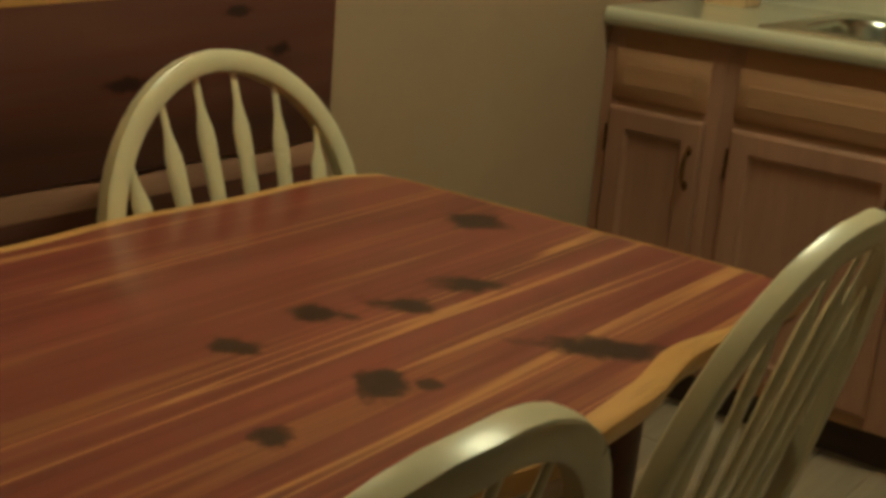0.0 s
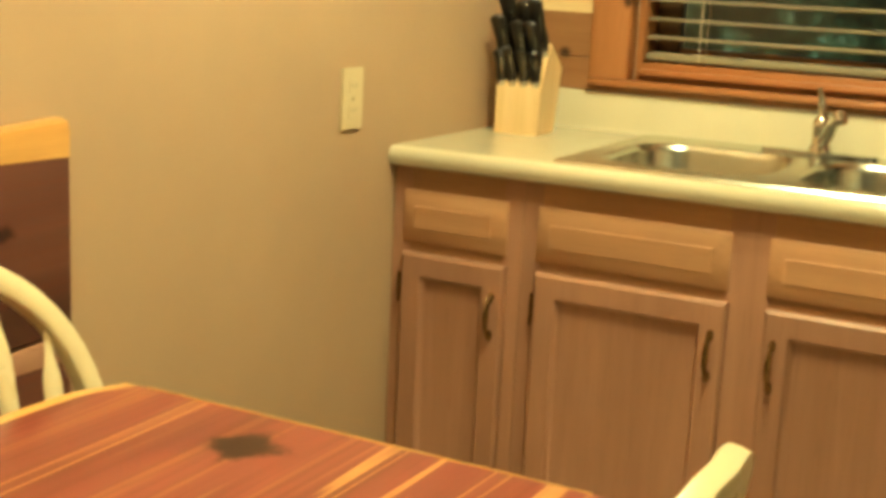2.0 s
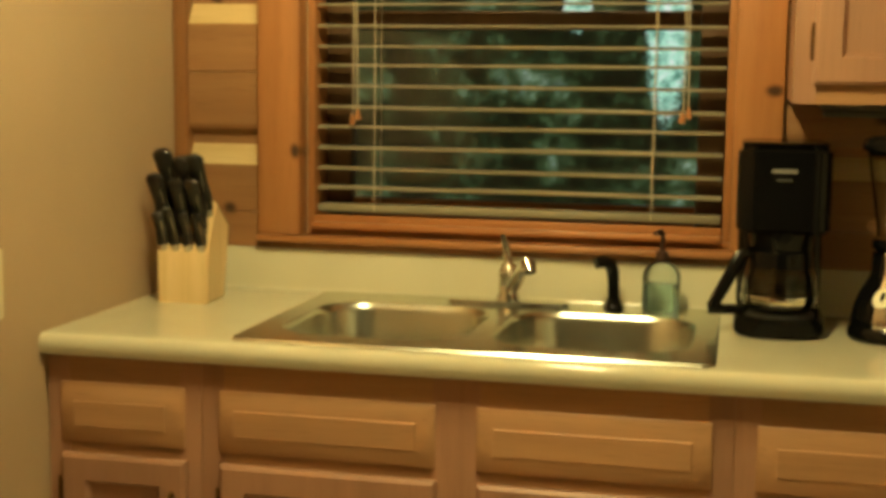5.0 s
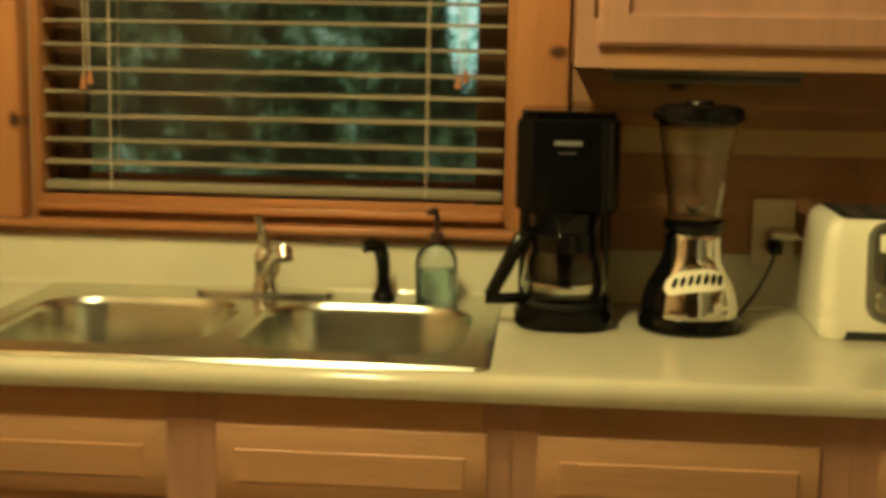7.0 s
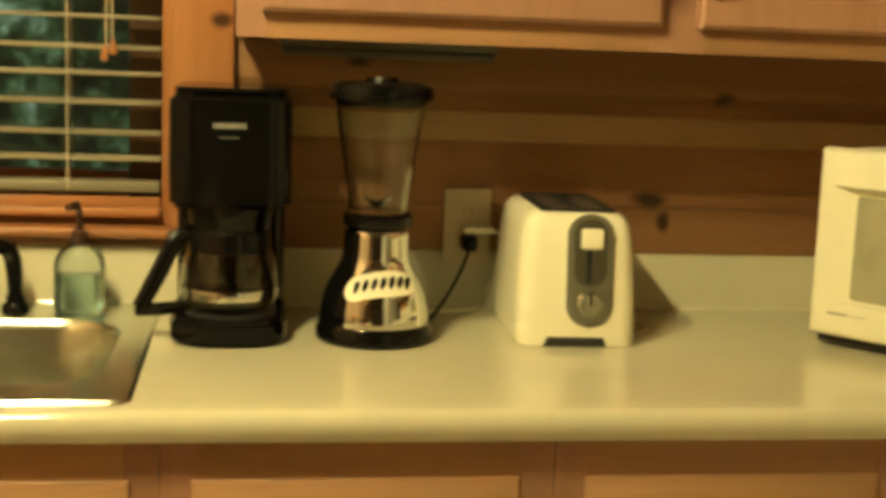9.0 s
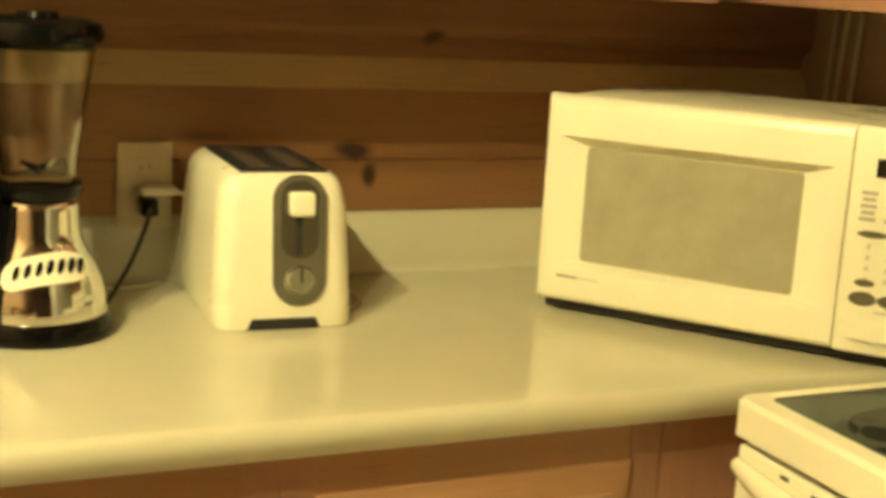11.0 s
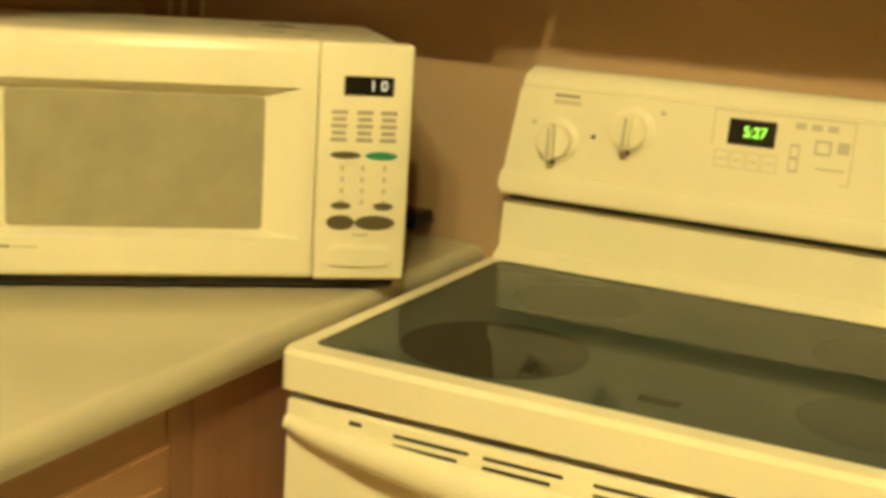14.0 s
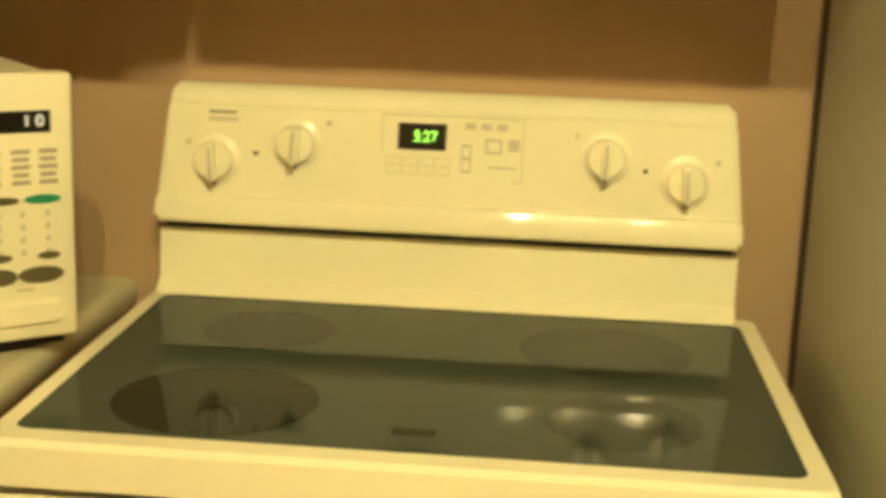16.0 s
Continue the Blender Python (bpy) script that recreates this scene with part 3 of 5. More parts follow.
def pull(parent, x, z0, z1, y):
    """A bowed bronze pull with flared ends and a swollen grip."""
    zm = (z0 + z1) / 2
    pts = [(x, y - 0.002, z0 + 0.006)] + arc((x, y - 0.012, z0 + 0.012), (x, y - 0.034, zm), (x, y - 0.012, z1 - 0.012), 12) + [(x, y - 0.002, z1 - 0.006)]
    rs = [0.004, 0.0038] + [0.0036 + 0.003 * math.sin(math.pi * k / 11) for k in range(12)] + [0.004]
    bm = bm_tube(pts, rs, 10)
    for z in (z0, z1 - 0.022):
        merge(bm, move(bm_lathe([(0, 0), (0.0075, 0.0), (0.0075, 0.0015), (0.004, 0.004), (0, 0.005)], 14, sy=1.6), pose(x, y, z + 0.011, 90)))
    return part("pull_handle", bm, "bronze", parent, "antique bronze bow handle")


def hinge(parent, x, z, y):
    bm = bm_box(x - 0.004, y - 0.006, z - 0.026, x + 0.004, y + 0.002, z + 0.026, 0.0015)
    merge(bm, bm_lathe([(0, -0.034), (0.003, -0.032), (0.0035, -0.026), (0.0035, 0.026), (0.003, 0.032), (0, 0.034)], 10, (x, y - 0.006, z)))
    return part("hinge", bm, "bronze", parent)


def base_cabinet(x0, x1, fronts, label):
    """fronts: (left, right, handle side) of each drawer front with the door under it."""
    cab = thing("base_cabinet", ((x0 + x1) / 2, -0.3, 0.0), label, "cabinet", "base cabinets under the counter")
    body = bm_box(x0, FACE + 0.02, 0.1, x0 + 0.016, -0.005, 0.872)
    bm_box(x1 - 0.016, FACE + 0.02, 0.1, x1, -0.005, 0.872, bm=body)
    bm_box(x0 + 0.016, FACE + 0.02, 0.1, x1 - 0.016, -0.005, 0.116, bm=body)
    part("body", body, "oak", cab)
    part("toe_kick", bm_box(x0, -0.545, 0.0, x1, -0.53, 0.1), "toe", cab, "dark recessed toe kick")
    part("top_rail", bm_box(x0 + 0.0005, FACE, 0.838 - 0.04, x1 - 0.0005, FACE + 0.019, 0.872), "oak_x", cab)
    part("bottom_rail", bm_box(x0 + 0.0005, FACE, STILE_Z0 - 0.004, x1 - 0.0005, FACE + 0.019, 0.15), "oak_x", cab)
    part("mid_rail", bm_box(x0 + 0.0005, FACE + 0.0005, 0.672, x1 - 0.0005, FACE + 0.019, 0.735), "oak_x", cab)
    cuts = [x0] + [(a[1] + b[0]) / 2 for a, b in zip(fronts, fronts[1:])] + [x1]
    for k, c in enumerate(cuts):
        a = c if k == 0 else (c - 0.042 if 0 < k < len(cuts) - 1 else c - 0.042)
        b = c + 0.042 if k < len(cuts) - 1 else c
        part("stile", bm_box(a + 0.0004, FACE - 0.001, STILE_Z0, b - 0.0004, FACE + 0.018, 0.8715), "oak", cab)
    for xa, xb, side in fronts:
        part("drawer_front", framed_panel(xa, 0.712, xb, 0.824, FACE - 0.001, True), "oak_x", cab)
        door = part("door", framed_panel(xa + 0.004, 0.135, xb + 0.004, 0.692, FACE - 0.001, False), "oak", cab)
        hx = xb - 0.022 if side == "r" else xa + 0.024
        pull(door, hx, 0.534, 0.637, FACE - 0.020)
        ex = xa + 0.0 if side == "r" else xb + 0.008
        for z in (0.615, 0.215):
            hinge(door, ex - 0.001, z, FACE - 0.008)
    return cab


base_cabinet(0.002, 0.3020, [(0.029, 0.270, "r")], "narrow pickled oak base cabinet beside the tan wall")
base_cabinet(0.3024, 1.2308, [(0.336, 0.730, "r"), (0.802, 1.196, "l")], "wide pickled oak sink base cabinet")
base_cabinet(1.2312, 1.7066, [(1.267, 1.663, "r")], "pickled oak base cabinet under the coffee maker")
base_cabinet(1.7070, 2.170, [(1.744, 2.128, "l")], "pickled oak base cabinet beside the stove")
filler = tagged(obj("corner_filler", bm_box(2.172, FACE, 0.1, XR - 0.002, FACE + 0.02, 0.872), "oak"), "plain oak filler panel behind the stove side", "panel", kind="structure")

SX0, SX1, SY0, SY1 = 0.356, 1.193, -0.612, -0.052
top = bmesh.new()
nose = [(SY0 + 0.02, CZ - 0.042), (CF + 0.016, CZ - 0.042), (CF + 0.006, CZ - 0.038), (CF + 0.0008, CZ - 0.026), (CF, CZ - 0.017), (CF + 0.003, CZ - 0.007), (CF + 0.010, CZ - 0.001), (CF + 0.018, CZ), (SY0 + 0.02, CZ)]
merge(top, bm_prism(nose, "x", 0.0015, XR - 0.0015))
bm_box(0.0015, SY0 + 0.02, CZ - 0.042, SX0 + 0.02, -0.001, CZ, bm=top)
bm_box(SX1 - 0.02, SY0 + 0.02, CZ - 0.042, XR - 0.0015, -0.001, CZ, bm=top)
bm_box(SX0 + 0.02, SY1 - 0.02, CZ - 0.042, SX1 - 0.02, -0.001, CZ, bm=top)
splash = [(-0.001, CZ + 0.0005), (-0.042, CZ + 0.0005), (-0.0375, CZ + 0.006), (-0.036, CZ + 0.012), (-0.036, 1.004), (-0.032, 1.0095), (-0.001, 1.0095)]
counter = thing("countertop", (1.4, -0.32, CZ - 0.042), "cream laminate countertop with rounded front edge", "countertop")
part("worktop", top, "laminate", counter)
part("backsplash", bm_prism(splash, "x", 0.0015, XR - 0.0015), "laminate", counter)

# double-bowl sink
sink = thing("kitchen_sink", (0.775, -0.33, CZ), "double-bowl stainless steel drop-in sink", "sink")
bowls = [(0.400, -0.545, 0.757, -0.168), (0.797, -0.545, 1.154, -0.168)]
outer = rounded(SX0, SY0, SX1, SY1, 0.022, 5)
rim = bm_plate(outer, [rounded(*b, 0.10, 9) for b in bowls], CZ + 0.0055)
skirt_a = rounded(SX0 - 0.004, SY0 - 0.004, SX1 + 0.004, SY1 + 0.004, 0.024, 5)
va = [rim.verts.new((x, y, CZ + 0.0056)) for x, y in outer]
vb = [rim.verts.new((x, y, CZ + 0.0006)) for x, y in skirt_a]
for k in range(len(va)):
    rim.faces.new((va[k], va[(k + 1) % len(va)], vb[(k + 1) % len(va)], vb[k]))
part("rim", rim, "steel", sink)
for x0, y0, x1, y1 in bowls:
    bm = bmesh.new()
    rings = []
    for inset, z, r in ((0.0, 0.0054, 0.10), (0.004, 0.001, 0.098), (0.008, -0.010, 0.096), (0.016, -0.12, 0.092), (0.022, -0.145, 0.086), (0.036, -0.162, 0.074), (0.06, -0.17, 0.05)):
        rings.append([bm.verts.new((x, y, CZ + z)) for x, y in rounded(x0 + inset, y0 + inset, x1 - inset, y1 - inset, r, 9)])
    for a, b in zip(rings, rings[1:]):
        for k in range(len(a)):
            bm.faces.new((a[k], a[(k + 1) % len(a)], b[(k + 1) % len(a)], b[k]))
    bm.faces.new(rings[-1])
    bowl = part("bowl", bm, "steel", sink)
    part("drain", bm_lathe([(0, -0.004), (0.02, -0.004), (0.026, 0.0), (0.040, 0.0025), (0.043, 0.001), (0.043, -0.001)], 24, ((x0 + x1) / 2, (y0 + y1) / 2 + 0.03, CZ - 0.169)), "chrome", bowl)

# faucet
FX, FY, FZ = 0.766, -0.105, CZ + 0.006
faucet = thing("faucet", (FX, FY, FZ), "single-lever chrome kitchen faucet on the sink deck", "faucet")
part("deck_plate", bm_prism(rounded(FX - 0.128, FY - 0.028, FX + 0.128, FY + 0.028, 0.027, 6), "z", FZ, FZ + 0.008, 0.003), "chrome", faucet)
part("column", bm_lathe([(0, 0.006), (0.027, 0.006), (0.025, 0.016), (0.021, 0.024), (0.020, 0.055), (0.022, 0.060), (0.021, 0.070), (0.014, 0.082), (0, 0.086)], 24, (FX, FY, FZ)), "chrome", faucet)
spout = [(FX + 0.004, FY - 0.005, FZ + 0.03)] + arc((FX + 0.02, FY - 0.03, FZ + 0.05), (FX + 0.05, FY - 0.10, FZ + 0.105), (FX + 0.066, FY - 0.155, FZ + 0.103), 8) + [(FX + 0.068, FY - 0.162, FZ + 0.090)]
part("spout", bm_tube(spout, [0.015, 0.015, 0.014, 0.0135, 0.013, 0.012, 0.012, 0.012, 0.0125, 0.014, 0.0135], 14), "chrome", faucet)
part("lever", bm_tube([(FX, FY, FZ + 0.075), (FX - 0.004, FY + 0.006, FZ + 0.095), (FX - 0.008, FY + 0.004, FZ + 0.12), (FX - 0.013, FY - 0.004, FZ + 0.143)], [0.011, 0.009, 0.008, 0.0065], 12), "chrome", faucet)

PX, PY = 0.983, -0.105
sprayer = thing("side_sprayer", (PX, PY, FZ), "black side sprayer standing in the sink deck", "sprayer")
part("socket", bm_lathe([(0, 0), (0.021, 0.0), (0.020, 0.007), (0.015, 0.012), (0.014, 0.022), (0, 0.024)], 20, (PX, PY, FZ)), "black", sprayer)
part("spray_head", bm_tube([(PX, PY, FZ + 0.018), (PX - 0.001, PY, FZ + 0.05), (PX - 0.003, PY, FZ + 0.075), (PX - 0.008, PY - 0.004, FZ + 0.092), (PX - 0.022, PY - 0.012, FZ + 0.098), (PX - 0.036, PY - 0.02, FZ + 0.094)], [0.011, 0.012, 0.013, 0.0135, 0.0125, 0.012], 14), "black", sprayer)

SPX, SPY = 1.078, -0.11
soap = thing("soap_bottle", (SPX, SPY, FZ), "clear pump bottle of blue-green dish soap on the sink deck", "bottle")
part("bottle", bm_lathe([(0, 0), (0.030, 0), (0.034, 0.004), (0.034, 0.068), (0.0325, 0.080), (0.027, 0.092), (0.018, 0.100), (0.012, 0.103), (0.012, 0.108), (0, 0.108)], 28, (SPX, SPY, FZ), sx=1.12, sy=0.8), "soap", soap)
part("soap_liquid", bm_lathe([(0, 0.003), (0.029, 0.003), (0.0315, 0.007), (0.0315, 0.058), (0, 0.058)], 28, (SPX, SPY, FZ), sx=1.12, sy=0.78), "soap_liquid", soap, "blue-green soap filling half the bottle")
part("pump", bm_tube([(SPX, SPY, FZ + 0.104), (SPX, SPY, FZ + 0.122), (SPX, SPY, FZ + 0.124), (SPX, SPY, FZ + 0.152), (SPX - 0.004, SPY - 0.006, FZ + 0.162), (SPX - 0.014, SPY - 0.024, FZ + 0.160)], [0.013, 0.012, 0.006, 0.005, 0.007, 0.005], 14), plain("brown_pump", (0.045, 0.02, 0.015), 0.35), soap, "dark brown pump top")


# ---- upper cabinets ----
def upper_cabinet(x0, x1, doors, label):
    cab = thing("wall_cabinet", ((x0 + x1) / 2, -0.16, 1.345), label, "cabinet", "wall cabinets")
    yf, z0, z1 = -0.311, 1.342, 2.12
    body = bm_box(x0, yf + 0.02, z0 + 0.006, x0 + 0.014, -0.04, z1)
    bm_box(x1 - 0.014, yf + 0.02, z0 + 0.006, x1, -0.04, z1, bm=body)
    bm_box(x0 + 0.014, yf + 0.02, z0 + 0.018, x1 - 0.014, -0.04, z0 + 0.03, bm=body)
    bm_box(x0 + 0.014, yf + 0.02, z1 - 0.014, x1 - 0.014, -0.04, z1, bm=body)
    part("body", body, "oak", cab)
    part("bottom_rail", bm_box(x0, yf, z0, x1, yf + 0.019, z0 + 0.05, 0.001), "oak_x", cab)
    part("top_rail", bm_box(x0, yf, z1 - 0.05, x1, yf + 0.019, z1, 0.001), "oak_x", cab)
    cuts = [x0] + [(a[1] + b[0]) / 2 for a, b in zip(doors, doors[1:])] + [x1]
    for k, c in enumerate(cuts):
        a = c if k == 0 else c - 0.04
        b = c if k == len(cuts) - 1 else c + 0.04
        part("stile", bm_box(a, yf - 0.0008, z0 + 0.0005, b, yf + 0.018, z1 - 0.0005), "oak", cab)
    for xa, xb, side in doors:
        door = part("door", framed_panel(xa, z0 + 0.035, xb, z1 - 0.03, yf - 0.001, False), "oak", cab)
        pull(door, xb - 0.024 if side == "r" else xa + 0.024, z0 + 0.075, z0 + 0.178, yf - 0.020)
        hinge(door, xa - 0.003 if side == "r" else xb + 0.003, z0 + 0.11, yf - 0.008)
    return cab


upper_cabinet(1.309, 2.40, [(1.343, 1.898, "r"), (1.952, 2.365, "l")], "pickled oak wall cabinet with two doors over the counter")
rail = tagged(obj("east_wall_cabinet", bm_box(XR - 0.31, -0.757, 1.345, XR - 0.002, -0.042, 2.12, 0.002), "oak"), "pickled oak corner wall cabinet above the microwave", "cabinet")
# out of view: hood ends are set by the shadow they throw on the wall
hood = thing("range_hood", (2.56, -1.07, 1.45), "unseen range hood over the stove, shaped to cast the wall shadow", "range hood")
part("shell", bm_prism([(XR - 0.46, 1.452), (XR - 0.002, 1.452), (XR - 0.002, 1.60), (XR - 0.34, 1.60), (XR - 0.46, 1.50)], "y", -1.44, -0.812, 0.004), "enamel", hood)
hood_cab = tagged(obj("hood_cabinet", bm_box(XR - 0.31, -1.44, 1.604, XR - 0.002, -0.760, 2.12, 0.002), "oak"), "unseen oak cabinet added above the range hood", "cabinet")

strip = thing("under_cabinet_light", (1.52, -0.11, 1.29), "unlit strip light under the wall cabinet, its shade put into the colour", "light fixture")
# dark grey carries the shade below the cabinet, not the fixture's own colour
part("housing", bm_box(1.37, -0.15, 1.330, 1.70, -0.075, 1.3595, 0.006), "strip_shaded", strip)
part("diffuser", bm_box(1.375, -0.147, 1.317, 1.695, -0.078, 1.3298, 0.005, 3), "strip_shaded", strip)

# ---- stove ----
ST_L, ST_R, ST_F, ST_B = -0.692, -1.431, 2.212, 2.735
stove = thing("stove", (2.48, -1.07, 0.0), "cream freestanding electric stove with a grey glass cooktop", "stove")
part("carcass", bm_box(ST_F + 0.03, ST_R + 0.004, 0.03, XR - 0.012, ST_L - 0.004, 0.872, 0.003), "enamel", stove)
frame_bm = bm_plate(rounded(ST_F, ST_R, ST_B, ST_L, 0.012, 4), [rounded(ST_F + 0.026, ST_R + 0.020, ST_B - 0.028, ST_L - 0.018, 0.014, 4)], CZ + 0.006)
lip_a, lip_b, lip_c = [], [], []
for x, y in rounded(ST_F, ST_R, ST_B, ST_L, 0.012, 4):
    lip_a.append(frame_bm.verts.new((x, y, CZ + 0.006)))
for x, y in rounded(ST_F - 0.005, ST_R - 0.003, ST_B + 0.004, ST_L + 0.003, 0.014, 4):
    lip_b.append(frame_bm.verts.new((x, y, CZ + 0.0005)))
    lip_c.append(frame_bm.verts.new((x, y, 0.878)))
for p, q in ((lip_a, lip_b), (lip_b, lip_c)):
    for k in range(len(p)):
        frame_bm.faces.new((p[k], p[(k + 1) % len(p)], q[(k + 1) % len(p)], q[k]))
part("top_frame", frame_bm, "enamel", stove)
glass_top = part("cooktop", bm_prism(rounded(ST_F + 0.024, ST_R + 0.018, ST_B - 0.026, ST_L - 0.016, 0.014, 4), "z", CZ - 0.004, CZ + 0.0048), "cooktop", stove, "dark grey ceramic glass cooktop")
# the front left burner gets a darker print than the other three
for cx, cy, r in ((2.345, -0.868, 0.099), (2.585, -0.868, 0.079), (2.575, -1.247, 0.099), (2.352, -1.257, 0.079)):
    ring = bm_lathe([(0, 0.0), (r - 0.0035, 0.0)], 56, (cx, cy, CZ + 0.0052))
    part("burner", ring, "burner_dark" if (cx < 2.4 and cy > -1) else "burner", glass_top)
    if cx < 2.4 and cy > -1:
        part("burner_outline", bm_lathe([(r - 0.0035, 0.0), (r, 0.0)], 56, (cx, cy, CZ + 0.0053)), "ring", glass_top)
part("hot_light", bm_box(2.283, -1.085, CZ + 0.0049, 2.300, -1.045, CZ + 0.0053), "burner_dark", glass_top)
# backguard: riser, dark vent slot, sloping control panel
riser = [(2.728, CZ + 0.002), (2.714, CZ + 0.006), (2.722, CZ + 0.013), (2.736, CZ + 0.020), (2.742, 0.993), (2.748, 0.998), (XR - 0.01, 0.998), (XR - 0.01, CZ + 0.002)]
part("riser", bm_prism(riser, "y", -1.408, -0.693, 0.003), "enamel", stove)
part("vent_slot", bm_box(2.752, -1.402, 0.996, XR - 0.012, -0.699, 1.012), "black_matt", stove, "black vent slot")
guard = [(2.734, 1.010), (2.729, 1.014), (2.728, 1.026), (2.7305, 1.039), (2.7325, 1.0435), (2.7375, 1.0450), (2.7375, 1.1530), (2.7425, 1.1545), (2.7425, 1.1565), (2.7405, 1.1580), (2.7445, 1.168), (2.752, 1.1755), (2.766, 1.179), (XR - 0.008, 1.176), (XR - 0.008, 1.010)]
bg = bm_prism(guard, "y", -1.408, -0.693, 0.006, 3)
for v in bg.verts:
    k = max(0.0, (v.co.z - 1.03) / 0.15)
    v.co.y = -1.05 + (v.co.y + 1.05) * (1 - 0.045 * k)
panel = part("control_panel", bg, "enamel", stove)
PXF = 2.7375


def knob(cy, cz, turn):
    bm = move(bm_lathe([(0, 0.0), (0.0305, 0.0), (0.0305, 0.003), (0.024, 0.005), (0.0225, 0.013), (0.021, 0.016), (0, 0.0165)], 30), pose(0, 0, 0, 0, -90, 0))
    merge(bm, move(bm_box(-0.030, -0.0052, -0.023, -0.010, 0.0052, 0.023, 0.003), pose(0, 0, 0, turn)))
    move(bm, pose(PXF, cy, cz))
    k = part("knob", bm, "plastic", panel, "round cream knob with a raised grip")
    part("pointer", move(bm_prism([(-0.007, -0.021), (0.007, -0.021), (0, -0.031)], "x", -0.0042, -0.001), pose(PXF, cy, cz)), "black_matt", k, "black pointer mark")
    part("grip_line", move(bm_box(-0.0308, -0.0012, -0.018, -0.0296, 0.0012, 0.018), pose(PXF, cy, cz, turn)), "print_mid", k)


for cy, cz, turn in ((-0.767, 1.088, -4), (-0.867, 1.112, 3), (-1.241, 1.112, 2), (-1.337, 1.088, -2)):
    knob(cy, cz, turn)


def mark(cy, cz, w, h, material, name="print_mark", d=0.0006, parent=None):
    return part(name, bm_box(PXF - d, cy - w / 2, cz - h / 2, PXF + 0.0005, cy + w / 2, cz + h / 2), material, parent or panel)


mark(-1.020, 1.127, 0.058, 0.031, "display", "clock_display", 0.0012)
text("clock_digits", "5:27", 0.0185, Matrix.Translation((PXF - 0.0016, -1.024, 1.127)) @ Matrix(((0, 0, -1, 0), (-1, 0, 0, 0), (0, 1, 0, 0), (0, 0, 0, 1))) @ Matrix.Diagonal((0.9, 1, 1, 1)), "lcd_green", panel)
for cy, cz, w, h in ((-1.057, 1.152, 0.17, 0.0014), (-0.972, 1.13, 0.0012, 0.045), (-1.142, 1.115, 0.0012, 0.075), (-1.136, 1.0775, 0.012, 0.0012)):
    mark(cy, cz, w, h, "print_lite", "outline")
for k in range(4):
    for dz in (0.010, -0.010):
        mark(-0.986 - 0.020 * k, 1.092 + dz, 0.0165, 0.0009, "print_lite", "outline")
    for dy in (0.0082, -0.0082):
        mark(-0.986 - 0.020 * k + dy, 1.092, 0.0009, 0.02, "print_lite", "outline")
    mark(-0.986 - 0.020 * k, 1.092, 0.009, 0.0016, "print_lite", "print_bar")
for k in range(3):
    mark(-1.078 - 0.019 * k, 1.142, 0.013, 0.008, "print_lite", "print_bar")
mark(-1.074, 1.103, 0.012, 0.034, "print_lite", "print_bar", 0.0004)
mark(-1.074, 1.111, 0.008, 0.012, "enamel", "key", 0.0009)
mark(-1.074, 1.095, 0.008, 0.012, "enamel", "key", 0.0009)
mark(-1.107, 1.119, 0.020, 0.018, "print_lite", "key")
mark(-1.107, 1.119, 0.014, 0.012, "enamel", "key", 0.0009)
mark(-1.131, 1.121, 0.014, 0.014, "print_lite", "key")
mark(-1.118, 1.094, 0.034, 0.0022, "print_lite", "print_bar")
mark(-0.775, 1.146, 0.034, 0.004, "print_grey", "badge_bar")
mark(-0.776, 1.1375, 0.038, 0.006, "print_lite", "badge_bar")
for cy, cz in ((-0.817, 1.098), (-1.289, 1.098)):
    mark(cy, cz, 0.005, 0.005, "black_matt", "indicator_dot")
for cy, cz in ((-0.733, 1.108), (-0.906, 1.138), (-1.206, 1.136), (-1.374, 1.112)):
    mark(cy, cz, 0.006, 0.006, "print_lite", "print_bar")

# the control panel and all that sits on it lean back by seven degrees
LEAN = Matrix(((1, 0, 0.123, -0.123 * 1.13), (0, 1, 0, 0), (0, 0, 1, 0), (0, 0, 0, 1)))
for ob in (panel, *panel.children_recursive):
    ob.data.transform(LEAN)

# oven door, its bowed handle and vents
front = part("oven_door", bm_box(ST_F + 0.004, ST_R + 0.006, 0.22, ST_F + 0.032, ST_L - 0.002, 0.866, 0.005, 3), "enamel", stove)
for k in range(4):
    ya = -0.822 - 0.098 * k - (0.015 if k > 1 else 0)
    for dz in (0, -0.010):
        part("vent", bm_box(ST_F + 0.0034, ya - 0.082 + (0.012 if dz else 0), 0.851 + dz, ST_F + 0.0060, ya, 0.8545 + dz), "black_matt", front)
part("vent", bm_box(ST_F + 0.0034, -0.785, 0.853, ST_F + 0.0060, -0.771, 0.8575), "black_matt", front)
bar_pts = [(ST_F + 0.000 - 0.036 * math.sin(math.pi * k / 24) ** 0.8, ST_L - 0.008 - (0.724 * k / 24), 0.842 - 0.010 * math.sin(math.pi * k / 24)) for k in range(25)]
part("door_handle", bm_tube(bar_pts, [0.007 + 0.009 * math.sin(math.pi * k / 24) ** 0.7 for k in range(25)], 12, flat=1.35), "enamel", front)
part("drawer", bm_box(ST_F + 0.006, ST_R + 0.006, 0.04, ST_F + 0.032, ST_L - 0.004, 0.212, 0.005, 3), "enamel", stove)

# ---- refrigerator ----
fridge = thing("refrigerator", (2.4, -1.86, 0.0), "tall almond refrigerator with a plain textured side", "refrigerator")
part("body", bm_box(2.055, -2.30, 0.02, XR - 0.062, FRIDGE_Y, 1.74, 0.006, 3), "fridge", fridge)
